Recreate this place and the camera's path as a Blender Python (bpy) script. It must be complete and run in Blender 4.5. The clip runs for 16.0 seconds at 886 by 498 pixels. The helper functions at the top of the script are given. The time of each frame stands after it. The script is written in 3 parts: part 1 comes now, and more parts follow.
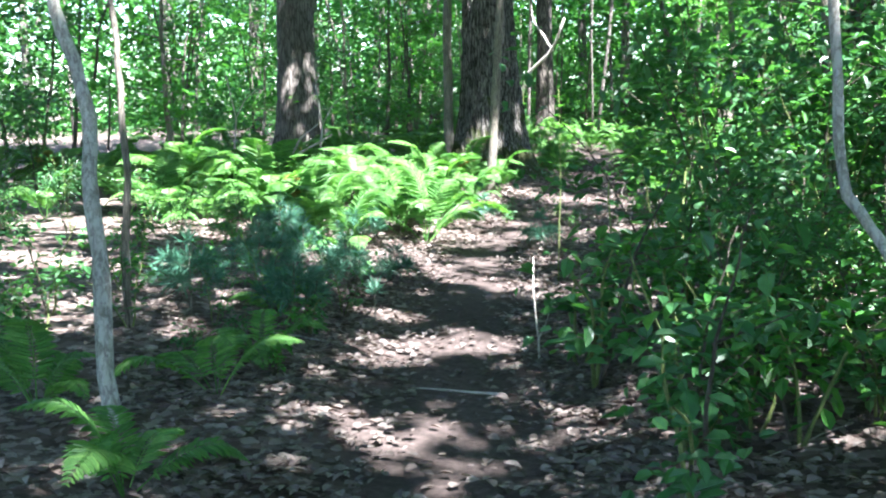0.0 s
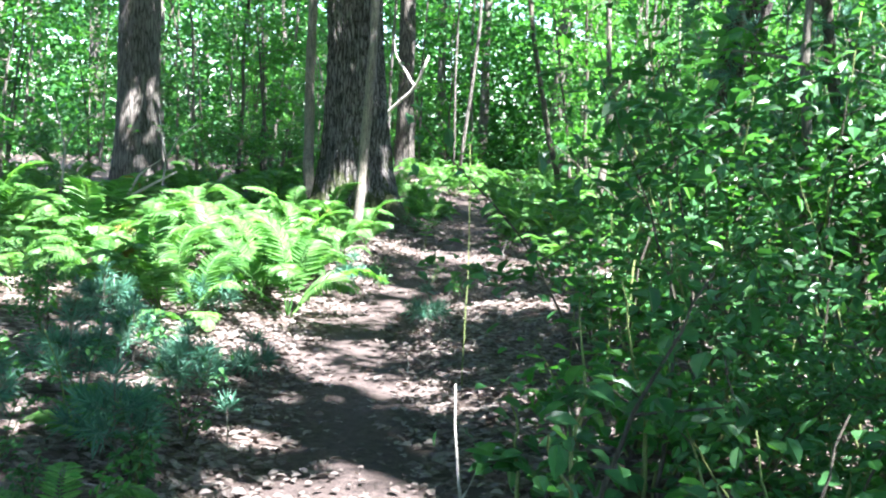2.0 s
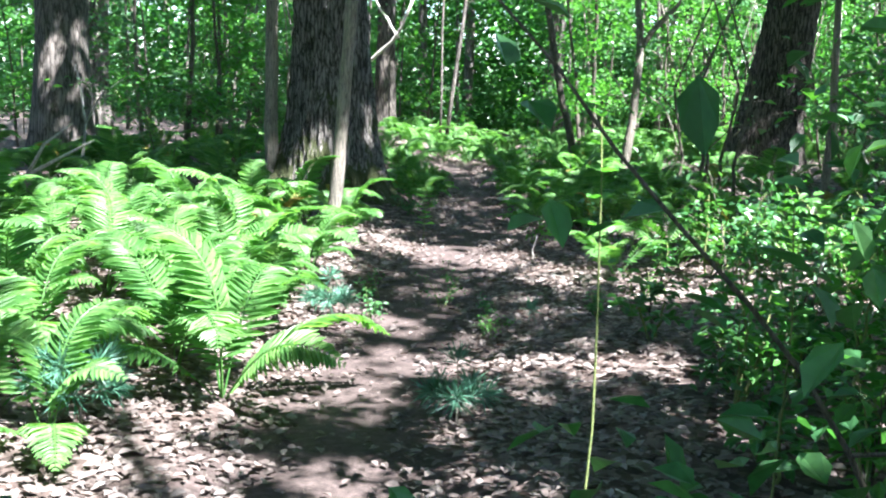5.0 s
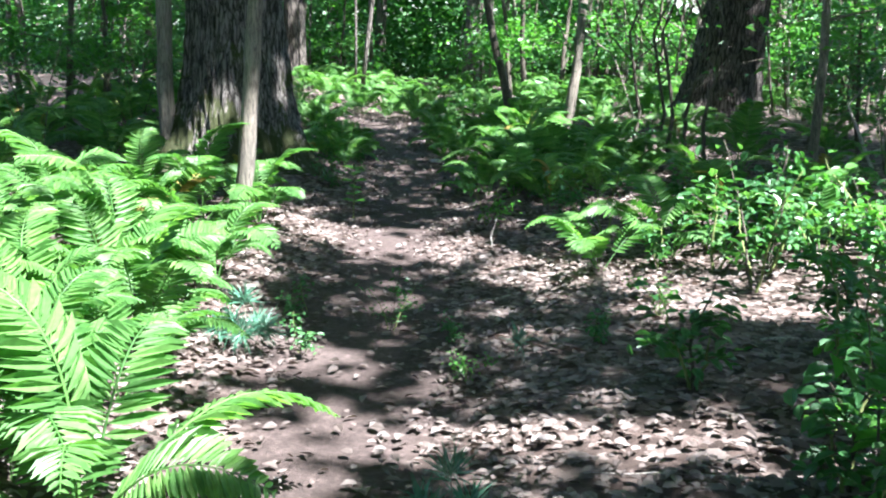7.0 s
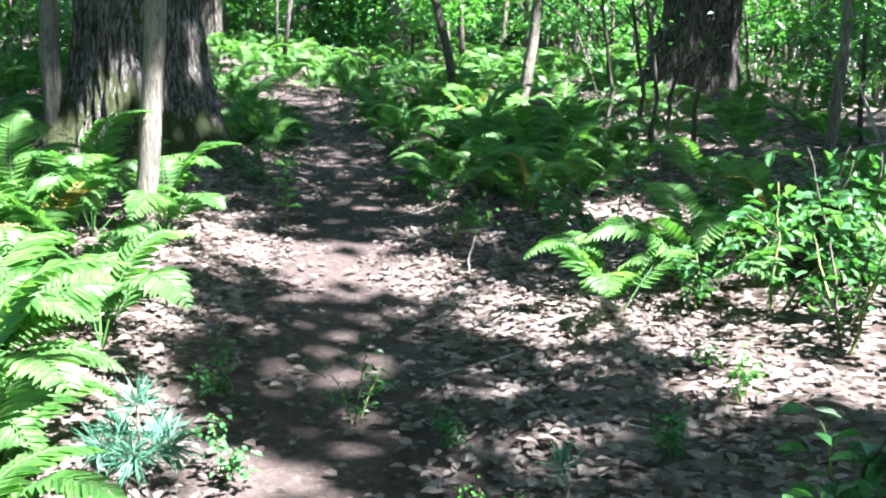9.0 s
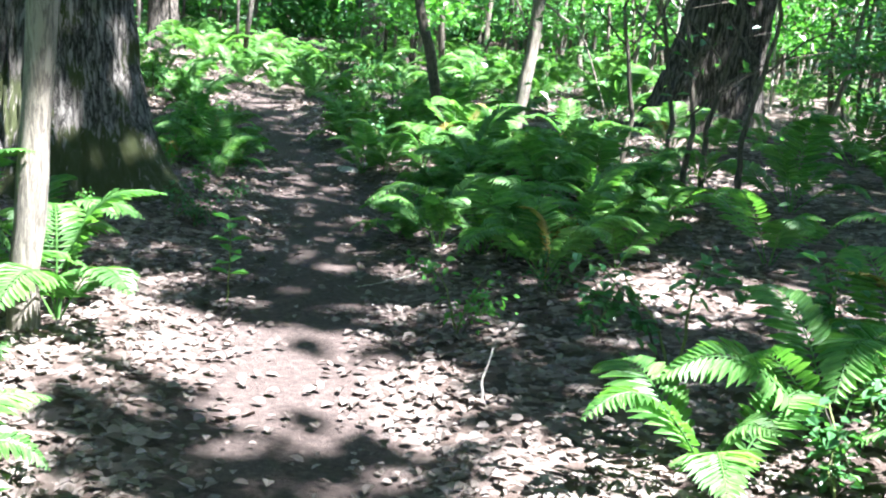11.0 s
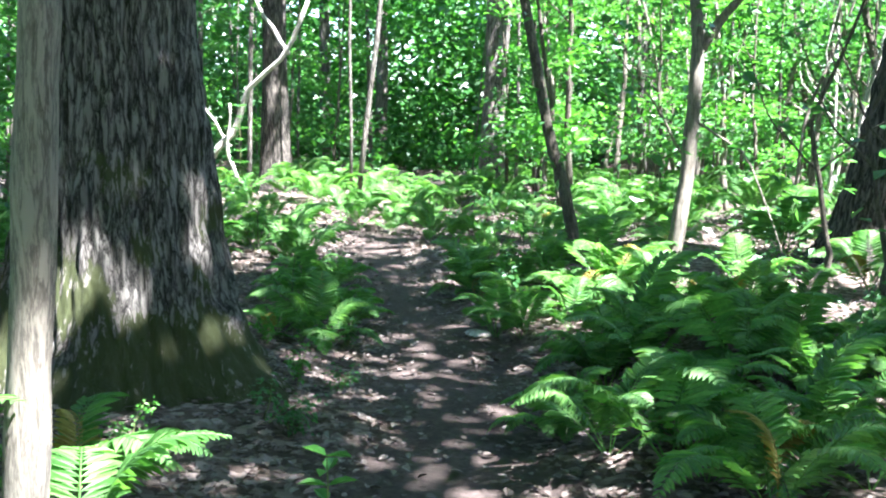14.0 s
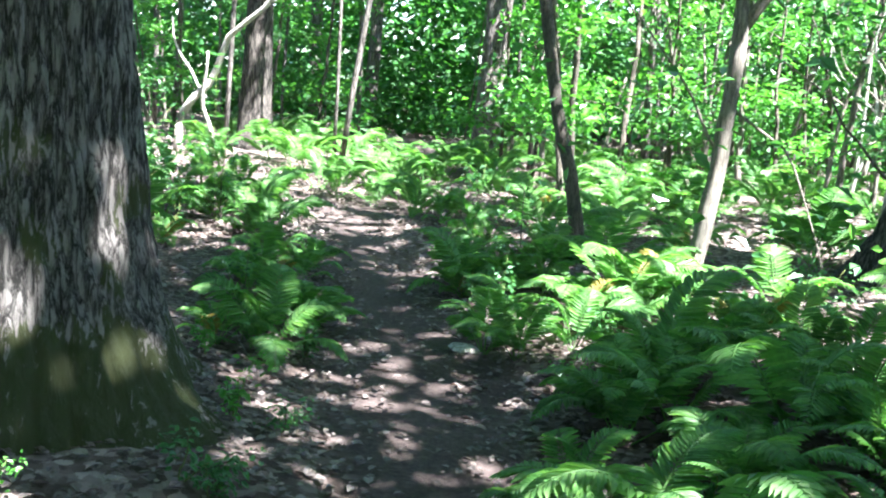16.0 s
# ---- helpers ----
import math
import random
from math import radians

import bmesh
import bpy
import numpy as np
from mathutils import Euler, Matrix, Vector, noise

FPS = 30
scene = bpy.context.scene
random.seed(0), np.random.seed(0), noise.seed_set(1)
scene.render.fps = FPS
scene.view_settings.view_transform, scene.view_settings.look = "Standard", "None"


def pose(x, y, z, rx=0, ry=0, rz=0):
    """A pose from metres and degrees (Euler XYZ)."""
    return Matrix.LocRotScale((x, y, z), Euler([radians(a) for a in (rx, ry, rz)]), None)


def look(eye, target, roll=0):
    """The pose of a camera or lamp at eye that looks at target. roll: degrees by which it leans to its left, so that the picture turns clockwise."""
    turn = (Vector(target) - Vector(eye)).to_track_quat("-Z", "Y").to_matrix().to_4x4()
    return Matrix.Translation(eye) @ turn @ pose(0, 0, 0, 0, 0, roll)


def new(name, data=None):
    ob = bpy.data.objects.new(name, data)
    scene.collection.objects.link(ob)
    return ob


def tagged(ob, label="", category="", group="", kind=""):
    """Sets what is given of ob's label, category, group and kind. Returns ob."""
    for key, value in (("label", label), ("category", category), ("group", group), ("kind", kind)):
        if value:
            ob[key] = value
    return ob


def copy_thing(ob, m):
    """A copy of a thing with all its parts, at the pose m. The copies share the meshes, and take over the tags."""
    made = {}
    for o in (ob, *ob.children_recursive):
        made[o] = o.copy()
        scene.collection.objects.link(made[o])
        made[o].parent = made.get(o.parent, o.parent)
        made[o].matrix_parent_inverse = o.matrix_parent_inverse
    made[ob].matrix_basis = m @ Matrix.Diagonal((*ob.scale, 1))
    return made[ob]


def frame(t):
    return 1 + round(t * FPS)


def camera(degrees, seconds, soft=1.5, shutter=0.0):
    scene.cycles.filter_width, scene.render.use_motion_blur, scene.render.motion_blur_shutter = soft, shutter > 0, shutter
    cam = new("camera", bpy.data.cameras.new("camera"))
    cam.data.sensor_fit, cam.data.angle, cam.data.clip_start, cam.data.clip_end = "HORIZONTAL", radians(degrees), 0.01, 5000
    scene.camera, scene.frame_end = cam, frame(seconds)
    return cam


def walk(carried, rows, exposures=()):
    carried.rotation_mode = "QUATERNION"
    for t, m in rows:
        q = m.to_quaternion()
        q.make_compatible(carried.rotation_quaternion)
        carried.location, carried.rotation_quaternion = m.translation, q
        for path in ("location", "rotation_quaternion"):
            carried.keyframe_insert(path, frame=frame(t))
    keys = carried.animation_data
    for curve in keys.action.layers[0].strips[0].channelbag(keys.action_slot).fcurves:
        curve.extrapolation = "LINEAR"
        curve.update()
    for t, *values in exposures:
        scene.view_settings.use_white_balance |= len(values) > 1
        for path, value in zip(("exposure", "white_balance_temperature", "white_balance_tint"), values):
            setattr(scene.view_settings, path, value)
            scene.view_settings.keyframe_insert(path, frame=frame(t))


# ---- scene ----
cam = camera(44.0, 16.0, 2.1)
PATH = [
    (0, (3.713, 0.079, 1.24), (2.803, 1.84, 0.972), -0.7),
    (0.5, (3.461, 0.344, 1.275), (2.605, 2.136, 1.04), 4.6),
    (1, (3.194, 0.682, 1.284), (2.369, 2.492, 1.072), 1.8),
    (1.5, (2.974, 1.044, 1.259), (2.271, 2.907, 1.075), 2.4),
    (2, (2.862, 1.378, 1.351), (2.208, 3.256, 1.146), 2.1),
    (3, (2.481, 2.161, 1.309), (1.97, 4.079, 1.066), 3.7),
    (3.5, (2.334, 2.523, 1.39), (1.739, 4.414, 1.123), 3.1),
    (5.8, (1.143, 4.937, 1.325), (0.549, 6.823, 1.021), 0.7),
    (6, (1.072, 5.019, 1.32), (0.49, 6.902, 0.981), -0.8),
    (6.5, (0.984, 5.394, 1.321), (0.475, 7.296, 0.974), -1.2),
    (7, (0.867, 5.796, 1.398), (0.427, 7.71, 1.02), 1.6),
    (7.5, (0.623, 6.148, 1.367), (0.217, 8.062, 0.952), 3.3),
    (8, (0.492, 6.483, 1.369), (0.102, 8.397, 0.938), 3.2),
    (8.5, (0.406, 6.981, 1.397), (0.036, 8.904, 0.991), 2.4),
    (9, (0.265, 7.351, 1.377), (-0.025, 9.283, 0.948), 2.3),
    (9.2, (0.196, 7.503, 1.396), (-0.049, 9.443, 0.978), 2.1),
    (11.3, (-0.185, 9.344, 1.452), (-0.404, 11.282, 1.01), 4.6),
    (11.5, (-0.169, 9.536, 1.463), (-0.426, 11.474, 1.043), 2.6),
    (12, (-0.304, 9.959, 1.48), (-0.639, 11.905, 1.163), 3.6),
    (12.5, (-0.441, 10.26, 1.511), (-0.842, 12.204, 1.271), 1.5),
    (13, (-0.434, 10.369, 1.52), (-0.849, 12.311, 1.281), 3.2),
    (13.5, (-0.489, 10.431, 1.516), (-0.952, 12.363, 1.286), 2.7),
    (14, (-0.559, 10.538, 1.474), (-1.009, 12.473, 1.242), 0.9),
    (14.5, (-0.545, 10.925, 1.495), (-0.934, 12.873, 1.264), -0.3),
    (15, (-0.554, 11.169, 1.515), (-0.978, 13.109, 1.28), 0.8),
    (15.5, (-0.71, 11.538, 1.474), (-1.119, 13.478, 1.215), 3.7),
    (16, (-0.861, 11.758, 1.525), (-1.277, 13.691, 1.226), 4.7),
]
walk(cam, [(t, look(eye, target, roll)) for t, eye, target, roll in PATH], [(0, 3.9, 5650, 12), (3.5, 4.1, 5650, 12), (6, 3.4, 5650, 13), (7.5, 3.5, 5650, 13), (9, 3.8, 5650, 13), (11.5, 4.05, 5650, 12), (16, 4.2, 5650, 12)])

# ---- light ----
SUN_AZ, SUN_EL = radians(114.0), radians(60.0)      # clockwise from +y, height
SUN_DIR = Vector((math.sin(SUN_AZ) * math.cos(SUN_EL), math.cos(SUN_AZ) * math.cos(SUN_EL), math.sin(SUN_EL)))
world = bpy.data.worlds.new("sky")
scene.world = world
world.use_nodes = True
wn = world.node_tree.nodes
sky = wn.new("ShaderNodeTexSky")
sky.sky_type, sky.sun_disc = "NISHITA", False
sky.sun_elevation, sky.sun_rotation = SUN_EL, SUN_AZ
world.node_tree.links.new(sky.outputs[0], wn["Background"].inputs[0])
wn["Background"].inputs[1].default_value = 0.055
sun = new("sun", bpy.data.lights.new("sun", "SUN"))
sun.data.energy, sun.data.angle, sun.data.color = 5.0, radians(0.53), (1.0, 0.95, 0.86)
sun.matrix_world = look(SUN_DIR * 60, (0, 0, 0))


# ---- materials ----
def material(name):
    m = bpy.data.materials.new(name)
    m.use_nodes = True
    n, l = m.node_tree.nodes, m.node_tree.links
    return m, n, l, n["Principled BSDF"], n["Material Output"]


def ramp(n, stops):
    r = n.new("ShaderNodeValToRGB")
    while len(r.color_ramp.elements) < len(stops):
        r.color_ramp.elements.new(0.5)
    for e, (p, c) in zip(r.color_ramp.elements, stops):
        e.position, e.color = p, (*c, 1)
    return r


def leaf_material(name, stops, gloss=0.45, through_light=0.45, tint=(1.05, 1.2, 0.45)):
    m, n, l, b, out = material(name)
    geo = n.new("ShaderNodeNewGeometry")
    info = n.new("ShaderNodeObjectInfo")
    add = n.new("ShaderNodeMath")
    add.operation = "MULTIPLY_ADD"
    add.inputs[1].default_value = 0.65
    l.new(geo.outputs["Random Per Island"], add.inputs[0])
    half = n.new("ShaderNodeMath")
    half.operation = "MULTIPLY"
    half.inputs[1].default_value = 0.35
    l.new(info.outputs["Random"], half.inputs[0])
    l.new(half.outputs[0], add.inputs[2])
    r = ramp(n, stops)
    l.new(add.outputs[0], r.inputs[0])
    tex = n.new("ShaderNodeTexNoise")
    tex.inputs["Scale"].default_value = 45
    tc = n.new("ShaderNodeTexCoord")
    l.new(tc.outputs["Object"], tex.inputs["Vector"])
    mix = n.new("ShaderNodeMix")
    mix.data_type, mix.blend_type = "RGBA", "MULTIPLY"
    mix.inputs[0].default_value = 0.5
    l.new(r.outputs[0], mix.inputs[6])
    l.new(ramp(n, [(0.3, (0.6, 0.6, 0.6)), (0.7, (1.25, 1.25, 1.25))]).outputs[0], mix.inputs[7])
    l.new(tex.outputs[0], mix.inputs[7].links[0].from_node.inputs[0])
    l.new(mix.outputs[2], b.inputs["Base Color"])
    b.inputs["Roughness"].default_value = gloss
    b.inputs["Specular IOR Level"].default_value = 0.45
    tr = n.new("ShaderNodeBsdfTranslucent")
    hue = n.new("ShaderNodeMix")
    hue.data_type, hue.blend_type = "RGBA", "MULTIPLY"
    hue.inputs[0].default_value = 1.0
    hue.inputs[7].default_value = (*tint, 1)
    l.new(mix.outputs[2], hue.inputs[6])
    l.new(hue.outputs[2], tr.inputs[0])
    ms = n.new("ShaderNodeMixShader")
    ms.inputs[0].default_value = through_light
    l.new(b.outputs[0], ms.inputs[1])
    l.new(tr.outputs[0], ms.inputs[2])
    l.new(ms.outputs[0], out.inputs[0])
    return m


def bark_material(name, dark, light, scale=9.0, stretch=0.16, bump=1.0, moss=0.0, moss_top=0.75, lift=0.0):
    m, n, l, b, out = material(name)
    tc = n.new("ShaderNodeTexCoord")
    mp = n.new("ShaderNodeMapping")
    mp.inputs["Scale"].default_value = (1, 1, stretch)
    l.new(tc.outputs["Object"], mp.inputs[0])
    ridge = n.new("ShaderNodeTexNoise")
    ridge.inputs["Scale"].default_value, ridge.inputs["Detail"].default_value = scale * 3, 8
    ridge.inputs["Roughness"].default_value = 0.7
    l.new(mp.outputs[0], ridge.inputs["Vector"])
    blot = n.new("ShaderNodeTexNoise")
    blot.inputs["Scale"].default_value, blot.inputs["Detail"].default_value = 3.0, 4
    l.new(tc.outputs["Object"], blot.inputs["Vector"])
    warp = n.new("ShaderNodeMix")
    warp.data_type = "VECTOR"
    warp.inputs[0].default_value = 0.08
    l.new(mp.outputs[0], warp.inputs[4])
    l.new(ridge.outputs["Color"], warp.inputs[5])
    crack = n.new("ShaderNodeTexVoronoi")
    crack.feature = "DISTANCE_TO_EDGE"
    crack.inputs["Scale"].default_value = scale * 2.6
    l.new(warp.outputs[1], crack.inputs["Vector"])
    high = n.new("ShaderNodeMath")
    high.operation = "MULTIPLY_ADD"
    high.inputs[1].default_value = 1.2
    l.new(crack.outputs["Distance"], high.inputs[0])
    half = n.new("ShaderNodeMath")
    half.operation = "MULTIPLY"
    half.inputs[1].default_value = 0.85
    l.new(ridge.outputs[0], half.inputs[0])
    l.new(half.outputs[0], high.inputs[2])
    r1 = ramp(n, [(0.38 + lift, dark), (0.66 + 1.6 * lift, light)])
    l.new(high.outputs[0], r1.inputs[0])
    mix = n.new("ShaderNodeMix")
    mix.data_type, mix.blend_type = "RGBA", "MULTIPLY"
    mix.inputs[0].default_value = 0.6
    r2 = ramp(n, [(0.35, (0.6, 0.62, 0.6)), (0.65, (1.2, 1.15, 1.1))])
    l.new(blot.outputs[0], r2.inputs[0])
    l.new(r1.outputs[0], mix.inputs[6])
    l.new(r2.outputs[0], mix.inputs[7])
    colour = mix.outputs[2]
    if moss:
        sep = n.new("ShaderNodeSeparateXYZ")
        l.new(tc.outputs["Object"], sep.inputs[0])
        h = n.new("ShaderNodeMath")
        h.operation = "MULTIPLY_ADD"
        h.inputs[1].default_value = -1.6
        h.inputs[2].default_value = moss_top * 1.6
        l.new(sep.outputs[2], h.inputs[0])
        s = n.new("ShaderNodeMath")
        s.operation = "MULTIPLY_ADD"
        s.inputs[1].default_value = 9.0
        l.new(blot.outputs[0], s.inputs[0])
        furrow = n.new("ShaderNodeMath")
        furrow.operation = "MULTIPLY_ADD"
        furrow.inputs[1].default_value = -2.5
        l.new(high.outputs[0], furrow.inputs[0])
        l.new(h.outputs[0], furrow.inputs[2])
        l.new(furrow.outputs[0], s.inputs[2])
        mask = ramp(n, [(0.45, (0, 0, 0)), (0.75, (moss,) * 3)])
        sub = n.new("ShaderNodeMath")
        sub.operation = "SUBTRACT"
        sub.inputs[1].default_value = 2.6
        l.new(s.outputs[0], sub.inputs[0])
        l.new(sub.outputs[0], mask.inputs[0])
        mm = n.new("ShaderNodeMix")
        mm.data_type = "RGBA"
        l.new(mask.outputs[0], mm.inputs[0])
        l.new(colour, mm.inputs[6])
        mm.inputs[7].default_value = (0.042, 0.05, 0.016, 1)
        colour = mm.outputs[2]
    l.new(colour, b.inputs["Base Color"])
    b.inputs["Roughness"].default_value = 0.9
    b.inputs["Specular IOR Level"].default_value = 0.25
    bp = n.new("ShaderNodeBump")
    bp.inputs["Strength"].default_value, bp.inputs["Distance"].default_value = bump, 0.25 / scale
    l.new(high.outputs[0], bp.inputs["Height"])
    l.new(bp.outputs[0], b.inputs["Normal"])
    return m


def ground_material():
    m, n, l, b, out = material("forest_floor")
    tc = n.new("ShaderNodeTexCoord")
    big = n.new("ShaderNodeTexNoise")
    big.inputs["Scale"].default_value, big.inputs["Detail"].default_value = 1.3, 6
    fine = n.new("ShaderNodeTexNoise")
    fine.inputs["Scale"].default_value, fine.inputs["Detail"].default_value = 28, 8
    fine.inputs["Roughness"].default_value = 0.75
    flake = n.new("ShaderNodeTexVoronoi")
    flake.inputs["Scale"].default_value = 22
    warp = n.new("ShaderNodeMix")
    warp.data_type = "VECTOR"
    warp.inputs[0].default_value = 0.06
    l.new(tc.outputs["Object"], warp.inputs[4])
    l.new(fine.outputs["Color"], warp.inputs[5])
    l.new(warp.outputs[1], flake.inputs["Vector"])
    for t in (big, fine):
        l.new(tc.outputs["Object"], t.inputs["Vector"])
    trail = n.new("ShaderNodeAttribute")
    trail.attribute_name = "trail"
    sep = n.new("ShaderNodeSeparateColor")
    l.new(flake.outputs["Color"], sep.inputs[0])
    litter = ramp(n, [(0.0, (0.035, 0.025, 0.02)), (0.45, (0.085, 0.062, 0.052)), (0.8, (0.16, 0.125, 0.11)), (1.0, (0.27, 0.225, 0.2))])
    l.new(sep.outputs[0], litter.inputs[0])
    dirt = ramp(n, [(0.3, (0.03, 0.023, 0.02)), (0.55, (0.075, 0.056, 0.05)), (0.75, (0.15, 0.115, 0.105))])
    l.new(fine.outputs[0], dirt.inputs[0])
    edge = n.new("ShaderNodeMath")
    edge.operation = "MULTIPLY_ADD"
    edge.inputs[1].default_value = 0.9
    l.new(fine.outputs[0], edge.inputs[0])
    l.new(trail.outputs["Fac"], edge.inputs[2])
    mask = ramp(n, [(0.72, (0, 0, 0)), (1.05, (1, 1, 1))])
    l.new(edge.outputs[0], mask.inputs[0])
    mix = n.new("ShaderNodeMix")
    mix.data_type = "RGBA"
    l.new(mask.outputs[0], mix.inputs[0])
    l.new(litter.outputs[0], mix.inputs[6])
    l.new(dirt.outputs[0], mix.inputs[7])
    tone = n.new("ShaderNodeMix")
    tone.data_type, tone.blend_type = "RGBA", "MULTIPLY"
    tone.inputs[0].default_value = 0.6
    r = ramp(n, [(0.35, (0.65, 0.62, 0.6)), (0.65, (1.2, 1.2, 1.2))])
    l.new(big.outputs[0], r.inputs[0])
    l.new(mix.outputs[2], tone.inputs[6])
    l.new(r.outputs[0], tone.inputs[7])
    l.new(tone.outputs[2], b.inputs["Base Color"])
    b.inputs["Roughness"].default_value = 0.95
    b.inputs["Specular IOR Level"].default_value = 0.2
    bp = n.new("ShaderNodeBump")
    bp.inputs["Strength"].default_value, bp.inputs["Distance"].default_value = 0.9, 0.03
    l.new(fine.outputs[0], bp.inputs["Height"])
    l.new(bp.outputs[0], b.inputs["Normal"])
    return m


M_FERN = leaf_material("fern_green", [(0.0, (0.042, 0.125, 0.026)), (0.5, (0.092, 0.215, 0.052)), (1.0, (0.165, 0.31, 0.08))], 0.5, 0.5, (1.08, 1.2, 0.5))
M_FERN_OLD = leaf_material("fern_yellowed", [(0.0, (0.16, 0.12, 0.03)), (1.0, (0.28, 0.24, 0.06))], 0.6, 0.4)
M_LEAF = leaf_material("broad_leaf_green", [(0.0, (0.028, 0.088, 0.03)), (0.6, (0.055, 0.155, 0.05)), (1.0, (0.11, 0.24, 0.075))], 0.38, 0.45)
M_LEAF_BRIGHT = leaf_material("young_leaf_green", [(0.0, (0.045, 0.16, 0.03)), (1.0, (0.11, 0.28, 0.05))], 0.4, 0.5)
M_CANOPY = leaf_material("crown_leaf_green", [(0.0, (0.018, 0.08, 0.022)), (1.0, (0.065, 0.19, 0.04))], 0.4, 0.45)
M_PINE = leaf_material("pine_needle_bluish", [(0.0, (0.035, 0.12, 0.075)), (1.0, (0.10, 0.22, 0.14))], 0.4, 0.25, (1.0, 1.1, 0.8))
M_LITTER = leaf_material("dead_leaf_brown", [(0.0, (0.035, 0.026, 0.022)), (0.4, (0.09, 0.07, 0.06)), (0.8, (0.19, 0.157, 0.14)), (1.0, (0.36, 0.315, 0.285))], 0.6, 0.15, (1.1, 0.9, 0.7))
M_BARK = bark_material("furrowed_bark", (0.014, 0.012, 0.010), (0.21, 0.19, 0.175), 11, 0.15, 1.0, 0.95, 0.5, 0.06)
M_BARK_OAK = bark_material("dark_furrowed_bark", (0.013, 0.011, 0.009), (0.13, 0.112, 0.098), 11, 0.15, 1.0, 0.0, 0.75, 0.06)
M_BARK_FAR = bark_material("grey_bark", (0.03, 0.026, 0.022), (0.17, 0.15, 0.135), 8, 0.2)
M_BARK_THIN = bark_material("smooth_sapling_bark", (0.075, 0.065, 0.055), (0.21, 0.185, 0.155), 16, 0.12, 0.6)
M_BARK_DARK = bark_material("dark_sapling_bark", (0.035, 0.03, 0.024), (0.11, 0.095, 0.075), 16, 0.2, 0.6)
M_BARK_PALE = bark_material("pale_sapling_bark", (0.17, 0.155, 0.14), (0.42, 0.40, 0.37), 14, 0.4, 0.5)
M_DEAD = bark_material("bleached_dead_wood", (0.2, 0.18, 0.16), (0.46, 0.43, 0.39), 18, 0.3, 0.6)
M_STEM = bark_material("green_stem", (0.08, 0.11, 0.035), (0.17, 0.2, 0.07), 20, 0.3, 0.3)
M_GROUND = ground_material()
M_STONE = bark_material("pale_stone", (0.25, 0.23, 0.21), (0.5, 0.47, 0.44), 10, 1.0, 0.5)

# ---- mesh helpers ----
rng = np.random.default_rng(7)


def mesh(name, verts, faces, mat, smooth=False):
    me = bpy.data.meshes.new(name)
    me.from_pydata(np.asarray(verts).reshape(-1, 3).tolist(), [], faces if isinstance(faces, list) else faces.tolist())
    me.materials.append(mat)
    if smooth:
        me.polygons.foreach_set("use_smooth", [True] * len(me.polygons))
    return me


def part(name, me, parent, label="", m=None):
    ob = new(name, me)
    ob.parent = parent
    if m is not None:
        ob.matrix_basis = m
    return tagged(ob, label=label)


def tube(points, radii, sides=8):
    """Vertices and faces of a tapered round limb along points."""
    p = np.asarray(points, float)
    r = np.asarray(radii, float)
    d = np.gradient(p, axis=0)
    d /= np.linalg.norm(d, axis=1)[:, None] + 1e-9
    ref = np.where(np.abs(d[:, 2:3]) > 0.9, [[1.0, 0, 0]], [[0, 0, 1.0]])
    u = np.cross(d, ref)
    u /= np.linalg.norm(u, axis=1)[:, None]
    w = np.cross(d, u)
    a = np.arange(sides) * 2 * math.pi / sides
    v = p[:, None] + r[:, None, None] * (np.cos(a)[None, :, None] * u[:, None] + np.sin(a)[None, :, None] * w[:, None])
    f = []
    for i in range(len(p) - 1):
        for j in range(sides):
            k = (j + 1) % sides
            f.append((i * sides + j, i * sides + k, (i + 1) * sides + k, (i + 1) * sides + j))
    f.append(tuple(range(sides))[::-1])
    f.append(tuple((len(p) - 1) * sides + j for j in range(sides)))
    return v.reshape(-1, 3), f


def join(pieces):
    vs, fs, n = [], [], 0
    for v, f in pieces:
        vs.append(v)
        fs += [tuple(i + n for i in q) for q in f]
        n += len(v)
    return np.concatenate(vs), fs


def unit(a):
    return a / (np.linalg.norm(a, axis=-1, keepdims=True) + 1e-9)


def leaves(base, way, up, length, width, fold=0.25, fine=True):
    """Folded leaf blades: base points, directions, upper sides, sizes."""
    n = len(base)
    way = unit(way)
    side = unit(np.cross(way, up))
    top = np.cross(side, way)
    L, W = np.broadcast_to(length, n)[:, None], np.broadcast_to(width, n)[:, None]
    tip = base + way * L - top * L * 0.12
    if fine:
        def edge(s, at, wide):
            return base + way * L * at + side * s * W * wide + top * W * fold
        v = np.stack([base, edge(1, 0.28, 0.46), edge(1, 0.66, 0.42), tip, edge(-1, 0.66, 0.42), edge(-1, 0.28, 0.46)], 1)
        o = (np.arange(n) * 6)[:, None]
        f = np.concatenate([o + [0, 1, 2, 3], o + [0, 3, 4, 5]])
    else:
        v = np.stack([base, base + way * L * 0.45 + side * W * 0.5 + top * W * fold, tip, base + way * L * 0.45 - side * W * 0.5 + top * W * fold], 1)
        o = (np.arange(n) * 4)[:, None]
        f = np.concatenate([o + [0, 1, 2], o + [0, 2, 3]])
    return v.reshape(-1, 3), f


def join_leaves(pieces):
    vs, fs, n = [], [], 0
    for v, f in pieces:
        vs.append(v)
        fs.append(f + n)
        n += len(v)
    return np.concatenate(vs), np.concatenate(fs)


# ---- plan ----
TRAIL = np.array([(3.4, 0.0), (1.95, 3.5), (0.95, 5.7), (-0.1, 8.2), (-0.6, 10.6), (-1.2, 13.1), (-1.6, 15.4), (-2.15, 17.3), (-3.15, 19.8), (-4.2, 22.5), (-4.7, 26), (-6, 32), (-9, 45)])


